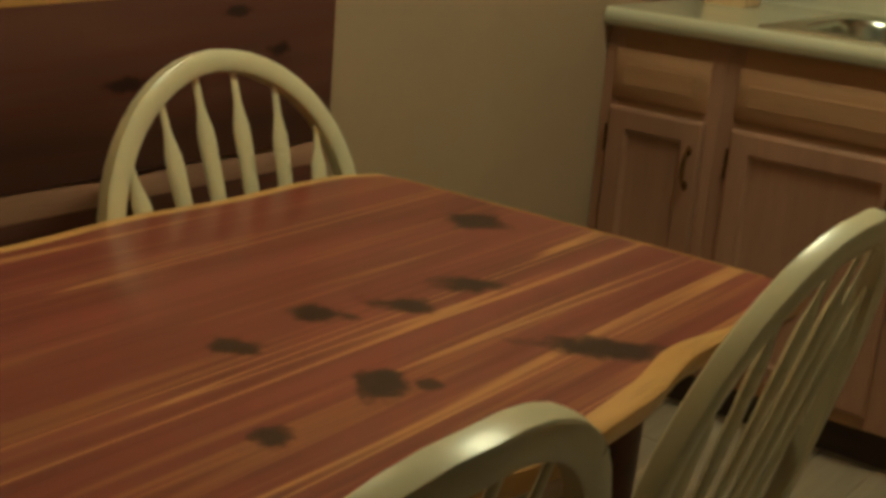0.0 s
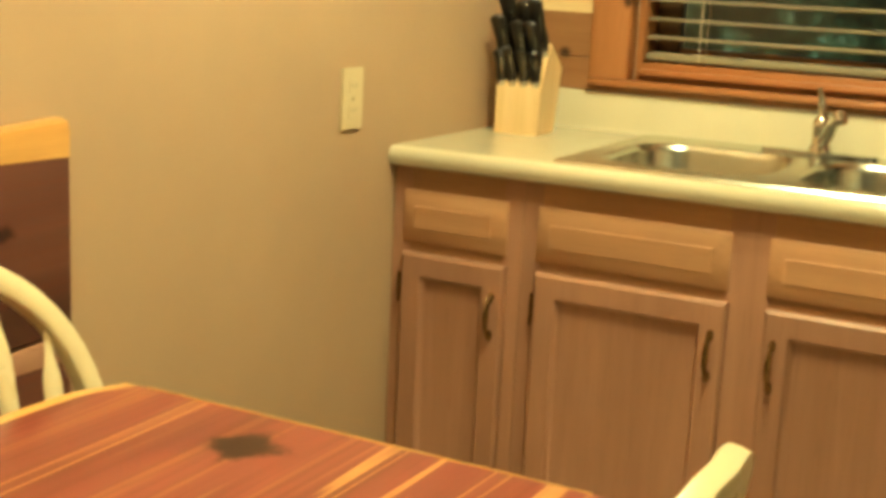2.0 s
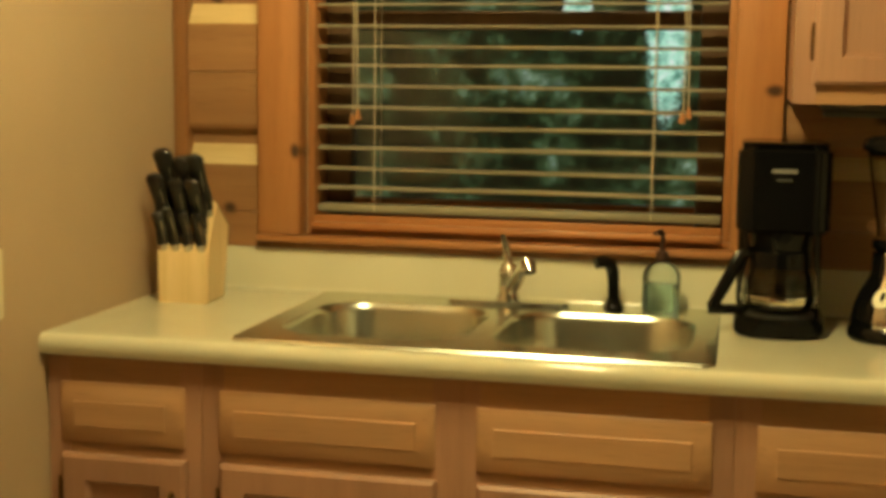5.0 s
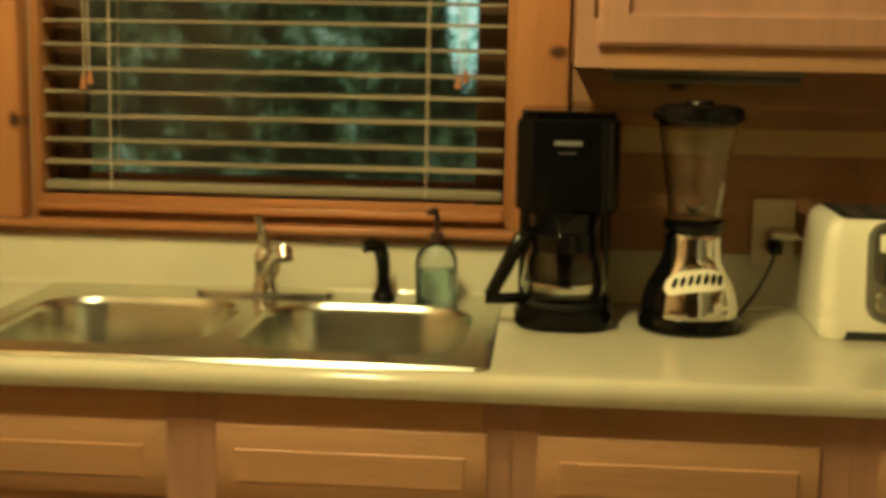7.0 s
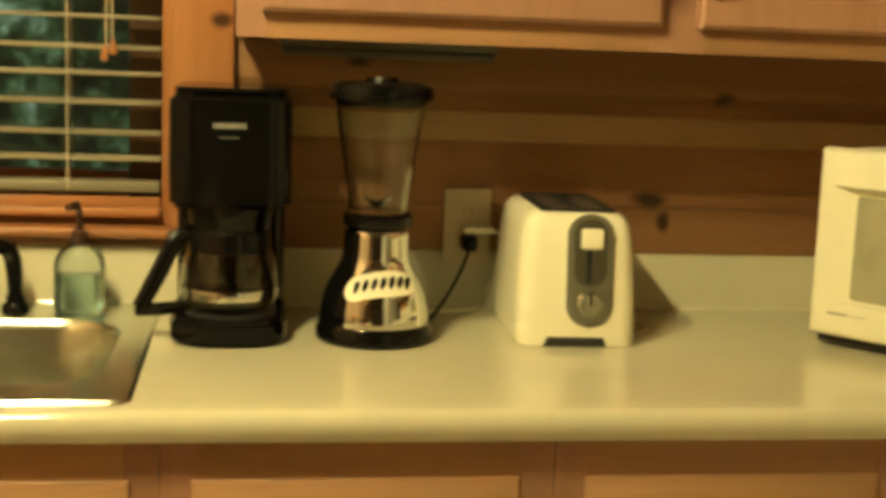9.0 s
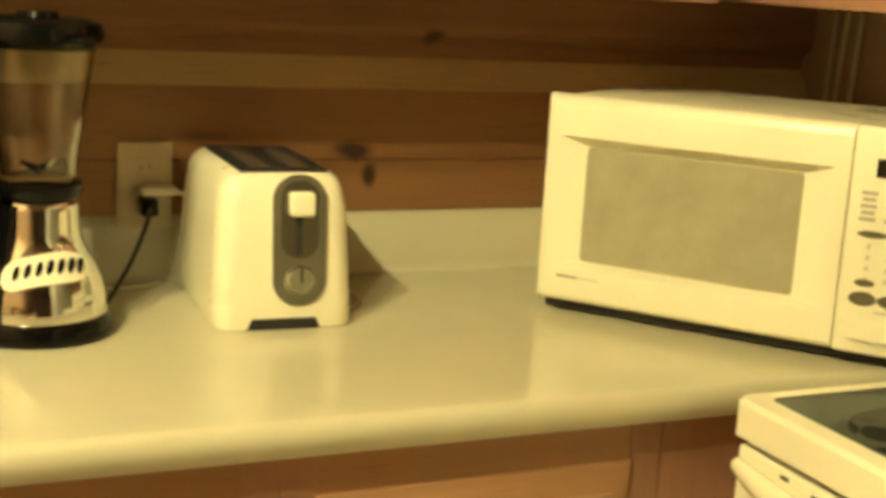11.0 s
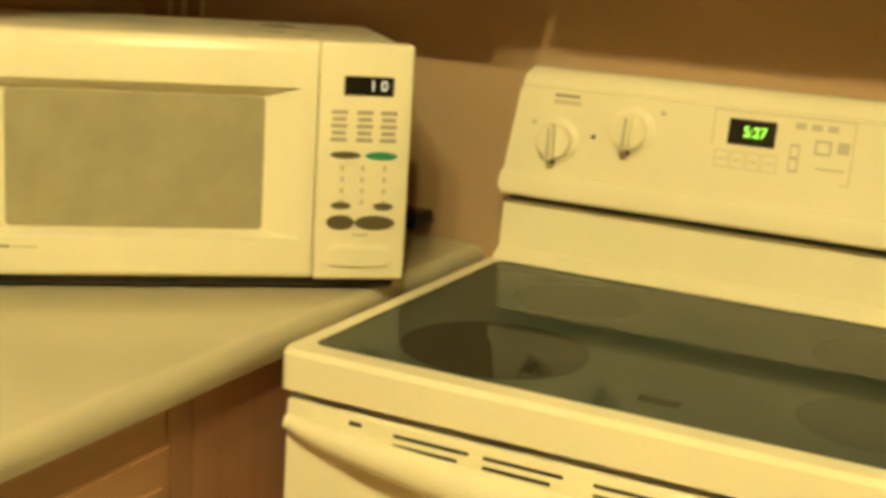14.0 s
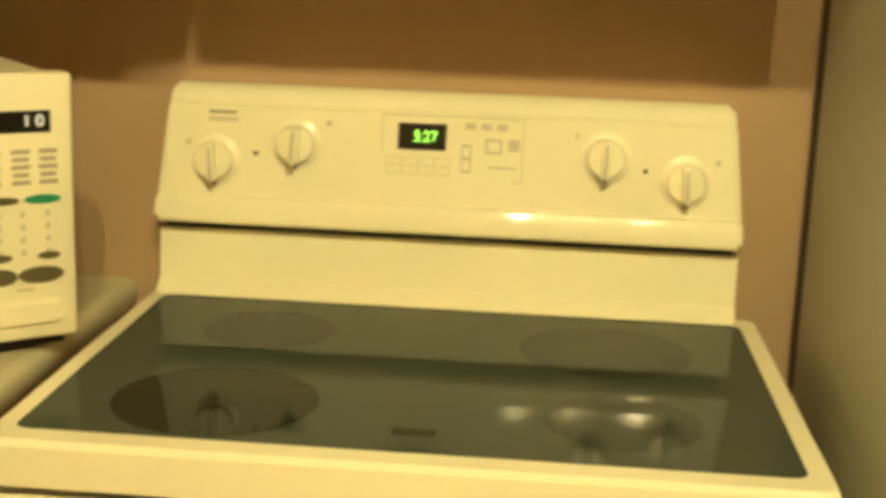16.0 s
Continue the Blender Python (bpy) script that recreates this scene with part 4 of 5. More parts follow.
# black box added to draw the shaded gap between refrigerator and wall
part("back_panel", bm_box(XR - 0.0615, -2.29, 0.05, XR - 0.012, FRIDGE_Y - 0.003, 1.72), "black_matt", fridge, "black strip for the shade in the gap behind the refrigerator")
part("freezer_door", bm_box(1.985, -2.30, 1.22, 2.05, FRIDGE_Y, 1.74, 0.012, 3), "fridge", fridge)
part("fridge_door", bm_box(1.985, -2.30, 0.08, 2.05, FRIDGE_Y, 1.21, 0.012, 3), "fridge", fridge)

# ---- microwave ----
mw = thing("microwave", (2.45, -0.36, CZ), "cream countertop microwave turned in the corner", "microwave")
A, B = Vector((2.167, -0.279)), Vector((2.486, -0.681))
MW_W = (B - A).length
MW_M = Matrix.Translation((A.x, A.y, CZ)) @ Matrix.Rotation(math.atan2(B.y - A.y, B.x - A.x), 4, "Z")
MD, MH0, MH1 = 0.36, 0.018, 0.298


def mpart(name, bm, material, parent, label=""):
    return part(name, move(bm, MW_M), material, parent, label)


# local axes: u along the front, v back from it, w up
case = bm_box(0.004, 0.0305, MH0, MW_W - 0.004, MD, MH1 - 0.004, 0.006, 3)
mpart("case", case, "plastic", mw)
# black slab fills in the shadow gap between microwave and counter
mpart("base_plate", bm_box(0.010, 0.020, 0.006, MW_W - 0.010, MD - 0.01, MH0 + 0.001), "black_matt", mw, "black slab for the shadow under the microwave")
DS = MW_W * 0.785
win = (0.054, 0.072, DS - 0.057, 0.232)
rings, dbm = [], bmesh.new()
for u0, w0, u1, w1, v in ((0, MH0, DS, MH1, 0.03), (0, MH0, DS, MH1, 0.012), (0.0015, MH0 + 0.0015, DS - 0.0003, MH1 - 0.0025, 0.006), (0.005, MH0 + 0.005, DS - 0.0008, MH1 - 0.008, 0.0018), (0.010, MH0 + 0.010, DS - 0.001, MH1 - 0.016, 0.0), (win[0] - 0.030, win[1] - 0.006, win[2] + 0.040, win[3] + 0.012, 0.0), (win[0], win[1], win[2], win[3], 0.020)):
    rings.append([dbm.verts.new((u, v, w)) for u, w in ((u0, w0), (u1, w0), (u1, w1), (u0, w1))])
for a, b in zip(rings, rings[1:]):
    for k in range(4):
        dbm.faces.new((a[k], a[(k + 1) % 4], b[(k + 1) % 4], b[k]))
dbm.faces.new(rings[-1])
dbm.faces.new(rings[0][::-1])
door = mpart("door", dbm, "plastic", mw)
mpart("door_window", bm_prism(rounded(win[0] + 0.002, win[1] + 0.002, win[2] - 0.002, win[3] - 0.002, 0.006, 4), "y", 0.0182, 0.0197), "mesh", door, "fine grey-beige perforated window")
mpart("name_bar", bm_box(0.032, -0.0006, 0.052, 0.062, 0.001, 0.0555), "print_grey", door)
mpart("name_bar", bm_box(0.064, -0.0006, 0.0525, 0.092, 0.001, 0.0545), "print_lite", door)
cp = mpart("control_panel", bm_box(DS + 0.0006, 0.0, MH0, MW_W, 0.03, MH1, 0.005, 3), "plastic", mw)
CU, CW = (DS + MW_W) / 2, MW_W - DS


def mm(name, du, w, wd, h, material, d=0.0008, r=0.0):
    out = [(CU + du + wd / 2 * math.cos(math.tau * k / 20), w + h / 2 * math.sin(math.tau * k / 20)) for k in range(20)] if r else [(CU + du - wd / 2, w - h / 2), (CU + du + wd / 2, w - h / 2), (CU + du + wd / 2, w + h / 2), (CU + du - wd / 2, w + h / 2)]
    return mpart(name, bm_prism(out, "y", -d, 0.001), material, cp)


mm("display", 0.003, 0.249, CW * 0.52, 0.022, "display", 0.0012)
text("digits", "1 0", 0.017, MW_M @ Matrix.Translation((CU + 0.014, -0.0016, 0.249)) @ Matrix.Rotation(radians(90), 4, "X"), "lcd_white", cp)
for du in (-0.030, 0.0, 0.028):
    for j in range(5):
        mm("print_bar", du, 0.218 - 0.0080 * j, 0.019 - 0.003 * (j % 2), 0.0048, "print_mid")
mm("button", -0.021, 0.168, 0.036, 0.0085, "print_olive", 0.0012, 1)
mm("button", 0.021, 0.168, 0.038, 0.0095, "print_green", 0.0012, 1)
for j in range(4):
    for du in (-0.024, 0.0, 0.026):
        mm("key_mark", du, 0.153 - 0.0135 * j, 0.004, 0.0065, "print_lite")
mm("button", -0.024, 0.108, 0.024, 0.0085, "print_olive", 0.0012, 1)
mm("button", 0.026, 0.108, 0.024, 0.0085, "print_olive", 0.0012, 1)
mm("button", -0.024, 0.088, 0.033, 0.0175, "print_olive", 0.0014, 1)
mm("button", 0.017, 0.088, 0.048, 0.0175, "print_olive", 0.0014, 1)
mm("print_bar", 0.0, 0.073, 0.018, 0.003, "print_lite")
mpart("door_button", bm_prism(rounded(DS + 0.016, 0.034, MW_W - 0.016, 0.061, 0.010, 5), "y", -0.005, 0.004, 0.003), "plastic", cp)
for u in (0.04, MW_W - 0.04):
    for v in (0.075, MD - 0.04):
        mpart("foot", bm_lathe([(0, 0), (0.012, 0), (0.014, 0.004), (0.014, 0.024), (0, 0.024)], 14, (u, v, 0.0005)), "black_matt", mw)

# ---- coffee maker ----
cof = thing("coffee_maker", (1.30, -0.2, CZ), "black drip coffee maker with an empty glass carafe", "coffee maker")
KX0, KX1 = 1.222, 1.386
part("base", bm_prism(rounded(KX0, -0.335, KX1, -0.07, 0.06, 8), "z", CZ + 0.001, CZ + 0.036, 0.006), "black", cof)
part("tower", bm_prism(rounded(KX0 + 0.002, -0.165, KX1 - 0.002, -0.07, 0.03, 6), "z", CZ + 0.034, CZ + 0.22, 0.004), "black", cof)
part("brew_head", bm_prism(rounded(KX0 - 0.003, -0.305, KX1 + 0.003, -0.068, 0.035, 8), "z", 1.105, 1.262, 0.007, 3), "black", cof)
part("lid", bm_prism(rounded(KX0 + 0.002, -0.298, KX1 - 0.002, -0.075, 0.035, 8), "z", 1.2625, 1.272, 0.004, 3), "black", cof)
part("name_bar", bm_box(1.280, -0.3066, 1.217, 1.325, -0.304, 1.2245), plain("silver_print", (0.16, 0.155, 0.14), 0.5), cof)
part("name_bar", bm_box(1.288, -0.3066, 1.203, 1.316, -0.304, 1.206), plain("dim_print", (0.05, 0.05, 0.045), 0.5), cof)
part("basket", bm_lathe([(0.052, 0), (0.058, 0.02), (0.062, 0.05), (0, 0.05)], 28, (1.304, -0.238, 1.058)), "black", cof)
part("warmer", bm_lathe([(0, 0.003), (0.062, 0.003), (0.066, 0.0)], 32, (1.304, -0.244, CZ + 0.0365)), "black_matt", cof)
car = part("carafe", bm_lathe([(0, 0.001), (0.056, 0.001), (0.066, 0.010), (0.070, 0.035), (0.066, 0.068), (0.056, 0.094), (0.052, 0.100), (0.050, 0.100), (0.054, 0.093), (0.064, 0.067), (0.068, 0.035), (0.064, 0.011), (0.055, 0.004), (0, 0.004)], 40, (1.304, -0.244, CZ + 0.041)), "tinted", cof, "clear glass carafe")
part("carafe_collar", bm_lathe([(0.0565, 0.085), (0.060, 0.085), (0.058, 0.112), (0.050, 0.118), (0, 0.120), (0, 0.112), (0.049, 0.110)], 36, (1.304, -0.244, CZ + 0.041)), "black", car)
part("carafe_band", bm_lathe([(0.0690, 0.020), (0.0706, 0.020), (0.0716, 0.030), (0.0710, 0.034)], 40, (1.304, -0.244, CZ + 0.041)), "chrome", car)
hx = 1.304 - 0.052
grip = bmesh.new()
for run, wide in (([(hx, -0.254, 1.066), (hx - 0.022, -0.262, 1.060), (hx - 0.046, -0.272, 1.010), (hx - 0.071, -0.282, 0.962)], 0.0125), ([(hx - 0.077, -0.283, 0.9595), (hx - 0.045, -0.274, 0.9585), (hx - 0.006, -0.258, 0.960)], 0.010)):
    bm_tube(run, [wide * 0.95] + [wide] * (len(run) - 2) + [wide * 0.9], 12, grip, flat=0.75, up=(0, 1, 0.1))
part("carafe_handle", grip, "black", car)

# ---- blender ----
BX, BY = 1.513, -0.262
bl = thing("blender", (BX, BY, CZ), "chrome and black blender with a glass jar", "blender")
def blade_ring(pts, sx, sy):
    return bm_lathe(pts, 40, (BX, BY, CZ), sx=sx, sy=sy)
part("foot_ring", blade_ring([(0, 0.001), (0.082, 0.001), (0.086, 0.006), (0.0855, 0.020), (0.080, 0.028), (0, 0.028)], 1.0, 0.92), "black", bl)
part("body", blade_ring([(0, 0.0185), (0.079, 0.019), (0.0795, 0.032), (0.0775, 0.050), (0.0735, 0.068), (0.0665, 0.086), (0.0575, 0.101), (0.0505, 0.114), (0.0470, 0.128), (0.0462, 0.152), (0.0445, 0.160), (0.040, 0.166), (0, 0.167)], 1.0, 0.92), "chrome", bl)
side = bmesh.new()
for s in (-1,):
    rows = []
    for r, z in ((0.0815, 0.019), (0.0815, 0.032), (0.0795, 0.050), (0.0755, 0.068), (0.0685, 0.086), (0.0595, 0.101), (0.0525, 0.114), (0.0490, 0.128), (0.0480, 0.160)):
        rows.append([side.verts.new((BX + r * math.cos(radians(a)), BY + 0.92 * r * math.sin(radians(a)), CZ + z)) for a in range(28, 233, 12)])
    for a, b in zip(rows, rows[1:]):
        for k in range(len(a) - 1):
            side.faces.new((a[k], a[k + 1], b[k + 1], b[k]))
part("back_shell", side, "black", bl)
plate = bmesh.new()
PLATE_A0, PLATE_A1 = 229, 316


def plate_point(a, v, lift):
    """A point on the curved plate: a in degrees round the body, v from -1 to 1 across the plate."""
    e = abs((a - (PLATE_A0 + PLATE_A1) / 2) / ((PLATE_A1 - PLATE_A0) / 2))
    half = (0.0175 + 0.006 * max(0.0, (252 - a) / 24)) * max(0.05, 1 - e ** 4) ** 0.5
    z = 0.080 + 0.013 * math.sin(radians((a - 229) * 1.6)) + v * half
    r = 0.0775 - (z - 0.06) * 0.30 + lift
    return Vector((BX + r * math.cos(radians(a)), BY + 0.92 * r * math.sin(radians(a)), CZ + z))


rows = [[plate.verts.new(plate_point(a, v, 0.0015)) for a in range(PLATE_A0, PLATE_A1 + 1, 4)] for v in (-1, -0.6, -0.2, 0.2, 0.6, 1)]
for a, b in zip(rows, rows[1:]):
    for k in range(len(a) - 1):
        plate.faces.new((a[k], a[k + 1], b[k + 1], b[k]))
kp = part("button_plate", plate, "enamel", bl, "cream curved button plate")
for k in range(7):
    a = 243 + 10.2 * k
    ov = bm_prism([(0.0038 * math.cos(math.tau * j / 14) + 0.0022 * math.sin(math.tau * j / 14), 0.0095 * math.sin(math.tau * j / 14)) for j in range(14)], "y", -0.002, 0.003, 0.0008)
    part("button", move(ov, Matrix.Translation(plate_point(a, 0.05, 0.0018)) @ Matrix.Rotation(radians(a + 90), 4, "Z")), "black", kp)
part("jar_collar", blade_ring([(0.040, 0.166), (0.047, 0.166), (0.050, 0.170), (0.050, 0.182), (0.046, 0.186), (0.040, 0.186)], 1, 1), "black", bl)
jar = part("jar", blade_ring([(0, 0.182), (0.040, 0.182), (0.043, 0.19), (0.045, 0.215), (0.052, 0.26), (0.064, 0.335), (0.067, 0.345), (0.063, 0.345), (0.060, 0.333), (0.048, 0.26), (0.041, 0.216), (0.038, 0.192), (0, 0.190)], 1, 1), "clear", bl, "clear ribbed glass jar")
part("jar_lid", blade_ring([(0, 0.337), (0.060, 0.337), (0.064, 0.344), (0.073, 0.346), (0.0745, 0.354), (0.071, 0.366), (0.058, 0.371), (0.024, 0.372), (0.022, 0.378), (0, 0.379)], 1, 1), "black", bl, "black lid")
part("blade", bm_tube([(BX - 0.02, BY, CZ + 0.206), (BX, BY, CZ + 0.197), (BX + 0.02, BY + 0.004, CZ + 0.208)], [0.002, 0.006, 0.002], 8), "chrome", bl)

# ---- toaster ----
ts = thing("toaster", (1.80, -0.2, CZ), "cream two-slice toaster with a chrome end panel", "toaster")
TM = pose(1.804, -0.311, CZ, 0, 0, -2) @ Matrix.Diagonal((1, 1, 0.95, 1))
TW, TL, TH = 0.087, 0.262, 0.200
shell, levels = bmesh.new(), []
for z, w, rad in ((0.0008, 0.086, 0.022), (0.006, 0.089, 0.025), (0.030, 0.089, 0.026), (0.100, 0.0865, 0.026), (0.160, 0.083, 0.026), (0.183, 0.079, 0.025), (0.195, 0.073, 0.023), (0.202, 0.064, 0.020), (0.204, 0.054, 0.016)):
    back = TL - 0.03 * max(0.0, z - 0.10)
    levels.append([shell.verts.new((x, y, z)) for x, y in rounded(-w, 0.10 * z + max(0.0, 0.089 - w) * 0.55, w, back, rad, 6)])
for a, b in zip(levels, levels[1:]):
    for k in range(len(a)):
        shell.faces.new((a[k], a[(k + 1) % len(a)], b[(k + 1) % len(a)], b[k]))
shell.faces.new(levels[-1])
shell.faces.new(levels[0][::-1])
body = part("shell", move(shell, TM), "plastic", ts)
part("top_plate", move(bm_box(-0.056, 0.034, 0.2035, 0.056, TL - 0.02, 0.207, 0.0015), TM), "black_matt", ts, "dark top plate with two slots")
for u in (-0.026, 0.026):
    part("slot", move(bm_box(u - 0.013, 0.05, 0.2066, u + 0.013, TL - 0.035, 0.2074), TM), "toe", ts)
part("base_gap", move(bm_prism([(-0.050, 0.0008), (0.044, 0.0008), (0.038, 0.0150), (-0.044, 0.0150)], "y", -0.0006, 0.05, 0.0012), TM), "black_matt", ts)
tilt = TM @ pose(0.016, -0.0005, 0.0, -5.6, 0, 0)
cpan = part("chrome_panel", move(bm_prism(rounded(-0.034, 0.032, 0.034, 0.204, 0.033, 8), "y", -0.0035, 0.004, 0.0012), tilt), "dark_chrome", ts, "rounded chrome control panel")
part("panel_inset", move(bm_prism(rounded(-0.024, 0.094, 0.024, 0.196, 0.022, 8), "y", -0.0042, -0.0030), tilt), plain("grey_inset", (0.24, 0.23, 0.19), 0.16, 1.0), cpan)
part("lever_slot", move(bm_box(-0.006, -0.0048, 0.098, 0.002, -0.0035, 0.158), tilt), "black_matt", cpan)
part("lever", move(bm_box(-0.016, -0.020, 0.150, 0.016, -0.003, 0.182, 0.005, 3), tilt), "plastic", cpan, "cream push lever")
part("dial", move(bm_lathe([(0, 0.010), (0.016, 0.009), (0.019, 0.003), (0.021, 0.0)], 24), tilt @ pose(0, -0.003, 0.066, 90)), "steel", cpan)
part("dial_pointer", move(bm_box(-0.0015, -0.0135, 0.064, 0.0015, -0.010, 0.082), tilt), "black_matt", cpan)

# ---- knife block ----
kb = thing("knife_block", (0.12, -0.18, CZ), "pale wooden knife block full of black-handled knives", "knife block")
KM = pose(0.112, -0.262, CZ, 0, 0, 3)
blk = bm_prism([(0.0, 0.0), (0.105, 0.0), (0.140, 0.150), (0.060, 0.208), (0.0, 0.106)], "x", -0.054, 0.054, 0.003)
part("block", move(blk, KM), "block", kb)
kn = 0
KNIVES = ((0.007, 0.116, 0.082, 0.0078, (-0.043, -0.016, 0.012, 0.040)), (0.025, 0.148, 0.118, 0.0100, (-0.040, -0.004, 0.034)), (0.046, 0.184, 0.130, 0.0118, (-0.030, 0.004, 0.036)))
for row, (v0, w0, length, rr, places) in enumerate(KNIVES):
    for u in places:
        kn += 1
        long = length * (1 + 0.07 * math.sin(kn * 4.1))
        d = Vector((-0.13 + 0.035 * math.sin(kn * 2.3), -0.20 - 0.03 * math.sin(kn * 3.1), 0.95)).normalized()
        p0 = Vector((u, v0, w0 - 0.004))
        pts = [p0 + d * long * t + Vector((0, 0.008 * math.sin(3 * t), 0)) for t in (0, 0.10, 0.30, 0.55, 0.80, 0.94, 1.0)]
        hnd = part("knife", move(bm_tube(pts, [rr * k for k in (0.80, 0.95, 1.08, 0.92, 1.05, 1.12, 0.65)], 10, flat=1.6, up=(1, 0, 0)), KM), "knife", kb, "black-handled knife")
        part("tang", move(bm_tube([p + Vector((rr * 0.80, -rr * 0.75, 0)) for p in pts[0:6]], 0.0016, 6), KM), "rivet", hnd)
        part("bolster", move(bm_tube([p0 - d * 0.004, p0 + d * 0.009], [rr * 0.95, rr * 0.99], 10, flat=1.5, up=(1, 0, 0)), KM), "rivet", hnd)

# ---- outlets ----
def wall_plate(m, label, receptacles=True):
    pl = thing("wall_plate", m.translation, label, "outlet", "wall plates")
    part("plate", move(bm_prism(rounded(-0.038, -0.060, 0.038, 0.060, 0.004, 3), "y", -0.0065, 0.0, 0.002), m), "ivory", pl)
    for dz in (-0.024, 0.024):
        r = part("receptacle", move(bm_prism(rounded(-0.016, dz - 0.015, 0.016, dz + 0.015, 0.008, 5), "y", -0.0085, -0.005, 0.001), m), "ivory", pl)
        for dx in (-0.006, 0.006):
            part("slot", move(bm_box(dx - 0.0012, -0.0090, dz - 0.002, dx + 0.0012, -0.0080, dz + 0.006), m), "print_grey", r)
    part("screw", move(bm_lathe([(0, 0.0012), (0.003, 0.0008), (0.0034, 0)], 12), m @ pose(0, -0.0065, 0, 90)), "rivet", pl)
    return pl


wall_plate(pose(0.0005, -0.800, 1.022, 0, 0, 90), "cream outlet plate on the tan wall")
wall_plate(pose(1.680, -0.037, 1.052, 0, 0, 0), "cream outlet plate on the pine boards with two plugs in it")
plug = thing("black_plug", (1.680, -0.05, 1.03), "black plug and cord of the blender", "power cord")
part("plug_body", bm_box(1.668, -0.085, 1.016, 1.692, -0.046, 1.040, 0.005, 3), "black", plug)
part("cord", bm_tube([(1.68, -0.083, 1.028)] + arc((1.675, -0.10, 1.02), (1.65, -0.13, 0.96), (1.596, -0.20, 0.922), 12) + [(1.58, -0.215, 0.922)], 0.0032, 8), "black_matt", plug)
plug = thing("white_plug", (1.70, -0.05, 1.05), "cream plug and cord of the toaster", "power cord")
part("plug_body", bm_box(1.672, -0.075, 1.043, 1.720, -0.046, 1.055, 0.004, 3), "plastic", plug)
part("cord", bm_tube(arc((1.715, -0.062, 1.048), (1.76, -0.07, 1.04), (1.775, -0.045, 0.96), 10) + [(1.772, -0.05, 0.923)], 0.003, 8), "plastic", plug)
part("cord_loop", bm_tube([(1.87, -0.10, 0.919)] + arc((1.900, -0.11, 0.919), (1.955, -0.12, 0.919), (1.948, -0.18, 0.919), 10) + arc((1.944, -0.20, 0.919), (1.930, -0.235, 0.919), (1.900, -0.245, 0.919), 8), 0.002, 8), "cord", plug)
loop = thing("loose_cord", (1.64, -0.07, CZ), "pale cord lying in a loop on the counter", "power cord")
part("cord", bm_tube(arc((1.60, -0.07, 0.919), (1.64, -0.10, 0.919), (1.70, -0.06, 0.919), 10), 0.0026, 8), "plastic", loop)
mwc = thing("wall_plug", (2.77, -0.54, CZ), "black plug and cord behind the microwave", "power cord")
part("plug_body", bm_box(2.735, -0.565, 0.934, 2.795, -0.515, 0.956, 0.006, 3), "black", mwc)
part("cord", bm_tube(arc((2.745, -0.52, 0.942), (2.72, -0.44, 0.92), (2.66, -0.40, 0.922), 8), 0.0035, 8), "black_matt", mwc)
for y, r in ((-0.093, 0.004), (-0.118, 0.0045), (-0.152, 0.004)):
    cable = thing("hanging_cable", (2.792, y, CZ), "pale cable hanging down the corner wall", "cable", "cables in the corner")
    part("cord", bm_tube([(2.792, y, 0.92), (2.790, y + 0.003, 1.2), (2.792, y - 0.002, 1.34)], r, 8), "cord", cable)

# ---- dining table ----
TX0, TX1, TY0, TY1, TZ = 0.238, 0.978, -3.22, -1.766, 0.75
KNOTS = [(0.535, -1.857, 0.040, 0.045), (0.685, -2.088, 0.042, 0.028), (0.682, -2.20, 0.040, 0.022), (0.641, -2.29, 0.034, 0.024), (0.905, -2.143, 0.080, 0.030), (0.805, -2.39, 0.030, 0.040), (0.836, -2.357, 0.014, 0.016), (0.645, -2.425, 0.030, 0.020), (0.815, -2.545, 0.018, 0.022)]
M["cedar"] = cedar("red_cedar_tabletop", 0, 1, KNOTS, turn=0.62)
M["cedar_wall"] = cedar("red_cedar_backboard", 2, 1, [(0.965, -1.83, 0.010, 0.035), (0.90, -1.74, 0.012, 0.03), (0.87, -2.05, 0.012, 0.04)], streaks=8, rough=0.45, sap=False, aged=True)
table = thing("dining_table", (0.61, -2.49, 0.0), "live-edge red cedar dining table with a glossy top", "table")


def live(y, side):
    """How far the live edge wanders, along the table's length."""
    if side < 0:
        return 0.006 * math.sin(y * 9.1) + 0.004 * math.sin(y * 21 + 1)
    bulge = 0.022 * math.exp(-((y + 2.33) / 0.22) ** 2) - 0.010 * math.exp(-((y + 1.80) / 0.15) ** 2)
    return bulge + 0.006 * math.sin(y * 13) + 0.003 * math.sin(y * 31)


def rim_width(y):
    return 0.010 + 0.018 / (1 + math.exp((y + 2.02) * 25)) + 0.003 * math.sin(y * 17)


ys = [TY1 + (TY0 - TY1) * k / 60 for k in range(61)]
slab = bmesh.new()
secs = []
for k, y in enumerate(ys):
    end = 0.03 * (1 - min(1, k / 2.5)) + 0.03 * (1 - min(1, (60 - k) / 2.5))
    a, b = TX0 + live(y, -1) + 0.026 + end, TX1 + live(y, 1) - rim_width(y)
    secs.append([slab.verts.new(c) for c in ((a, y, TZ), (b, y, TZ), (b, y, TZ - 0.04), (a, y, TZ - 0.04))])
for a, b in zip(secs, secs[1:]):
    for k in range(4):
        slab.faces.new((a[k], a[(k + 1) % 4], b[(k + 1) % 4], b[k]))
slab.faces.new(secs[0])
slab.faces.new(secs[-1][::-1])
part("tabletop", slab, "cedar", table)
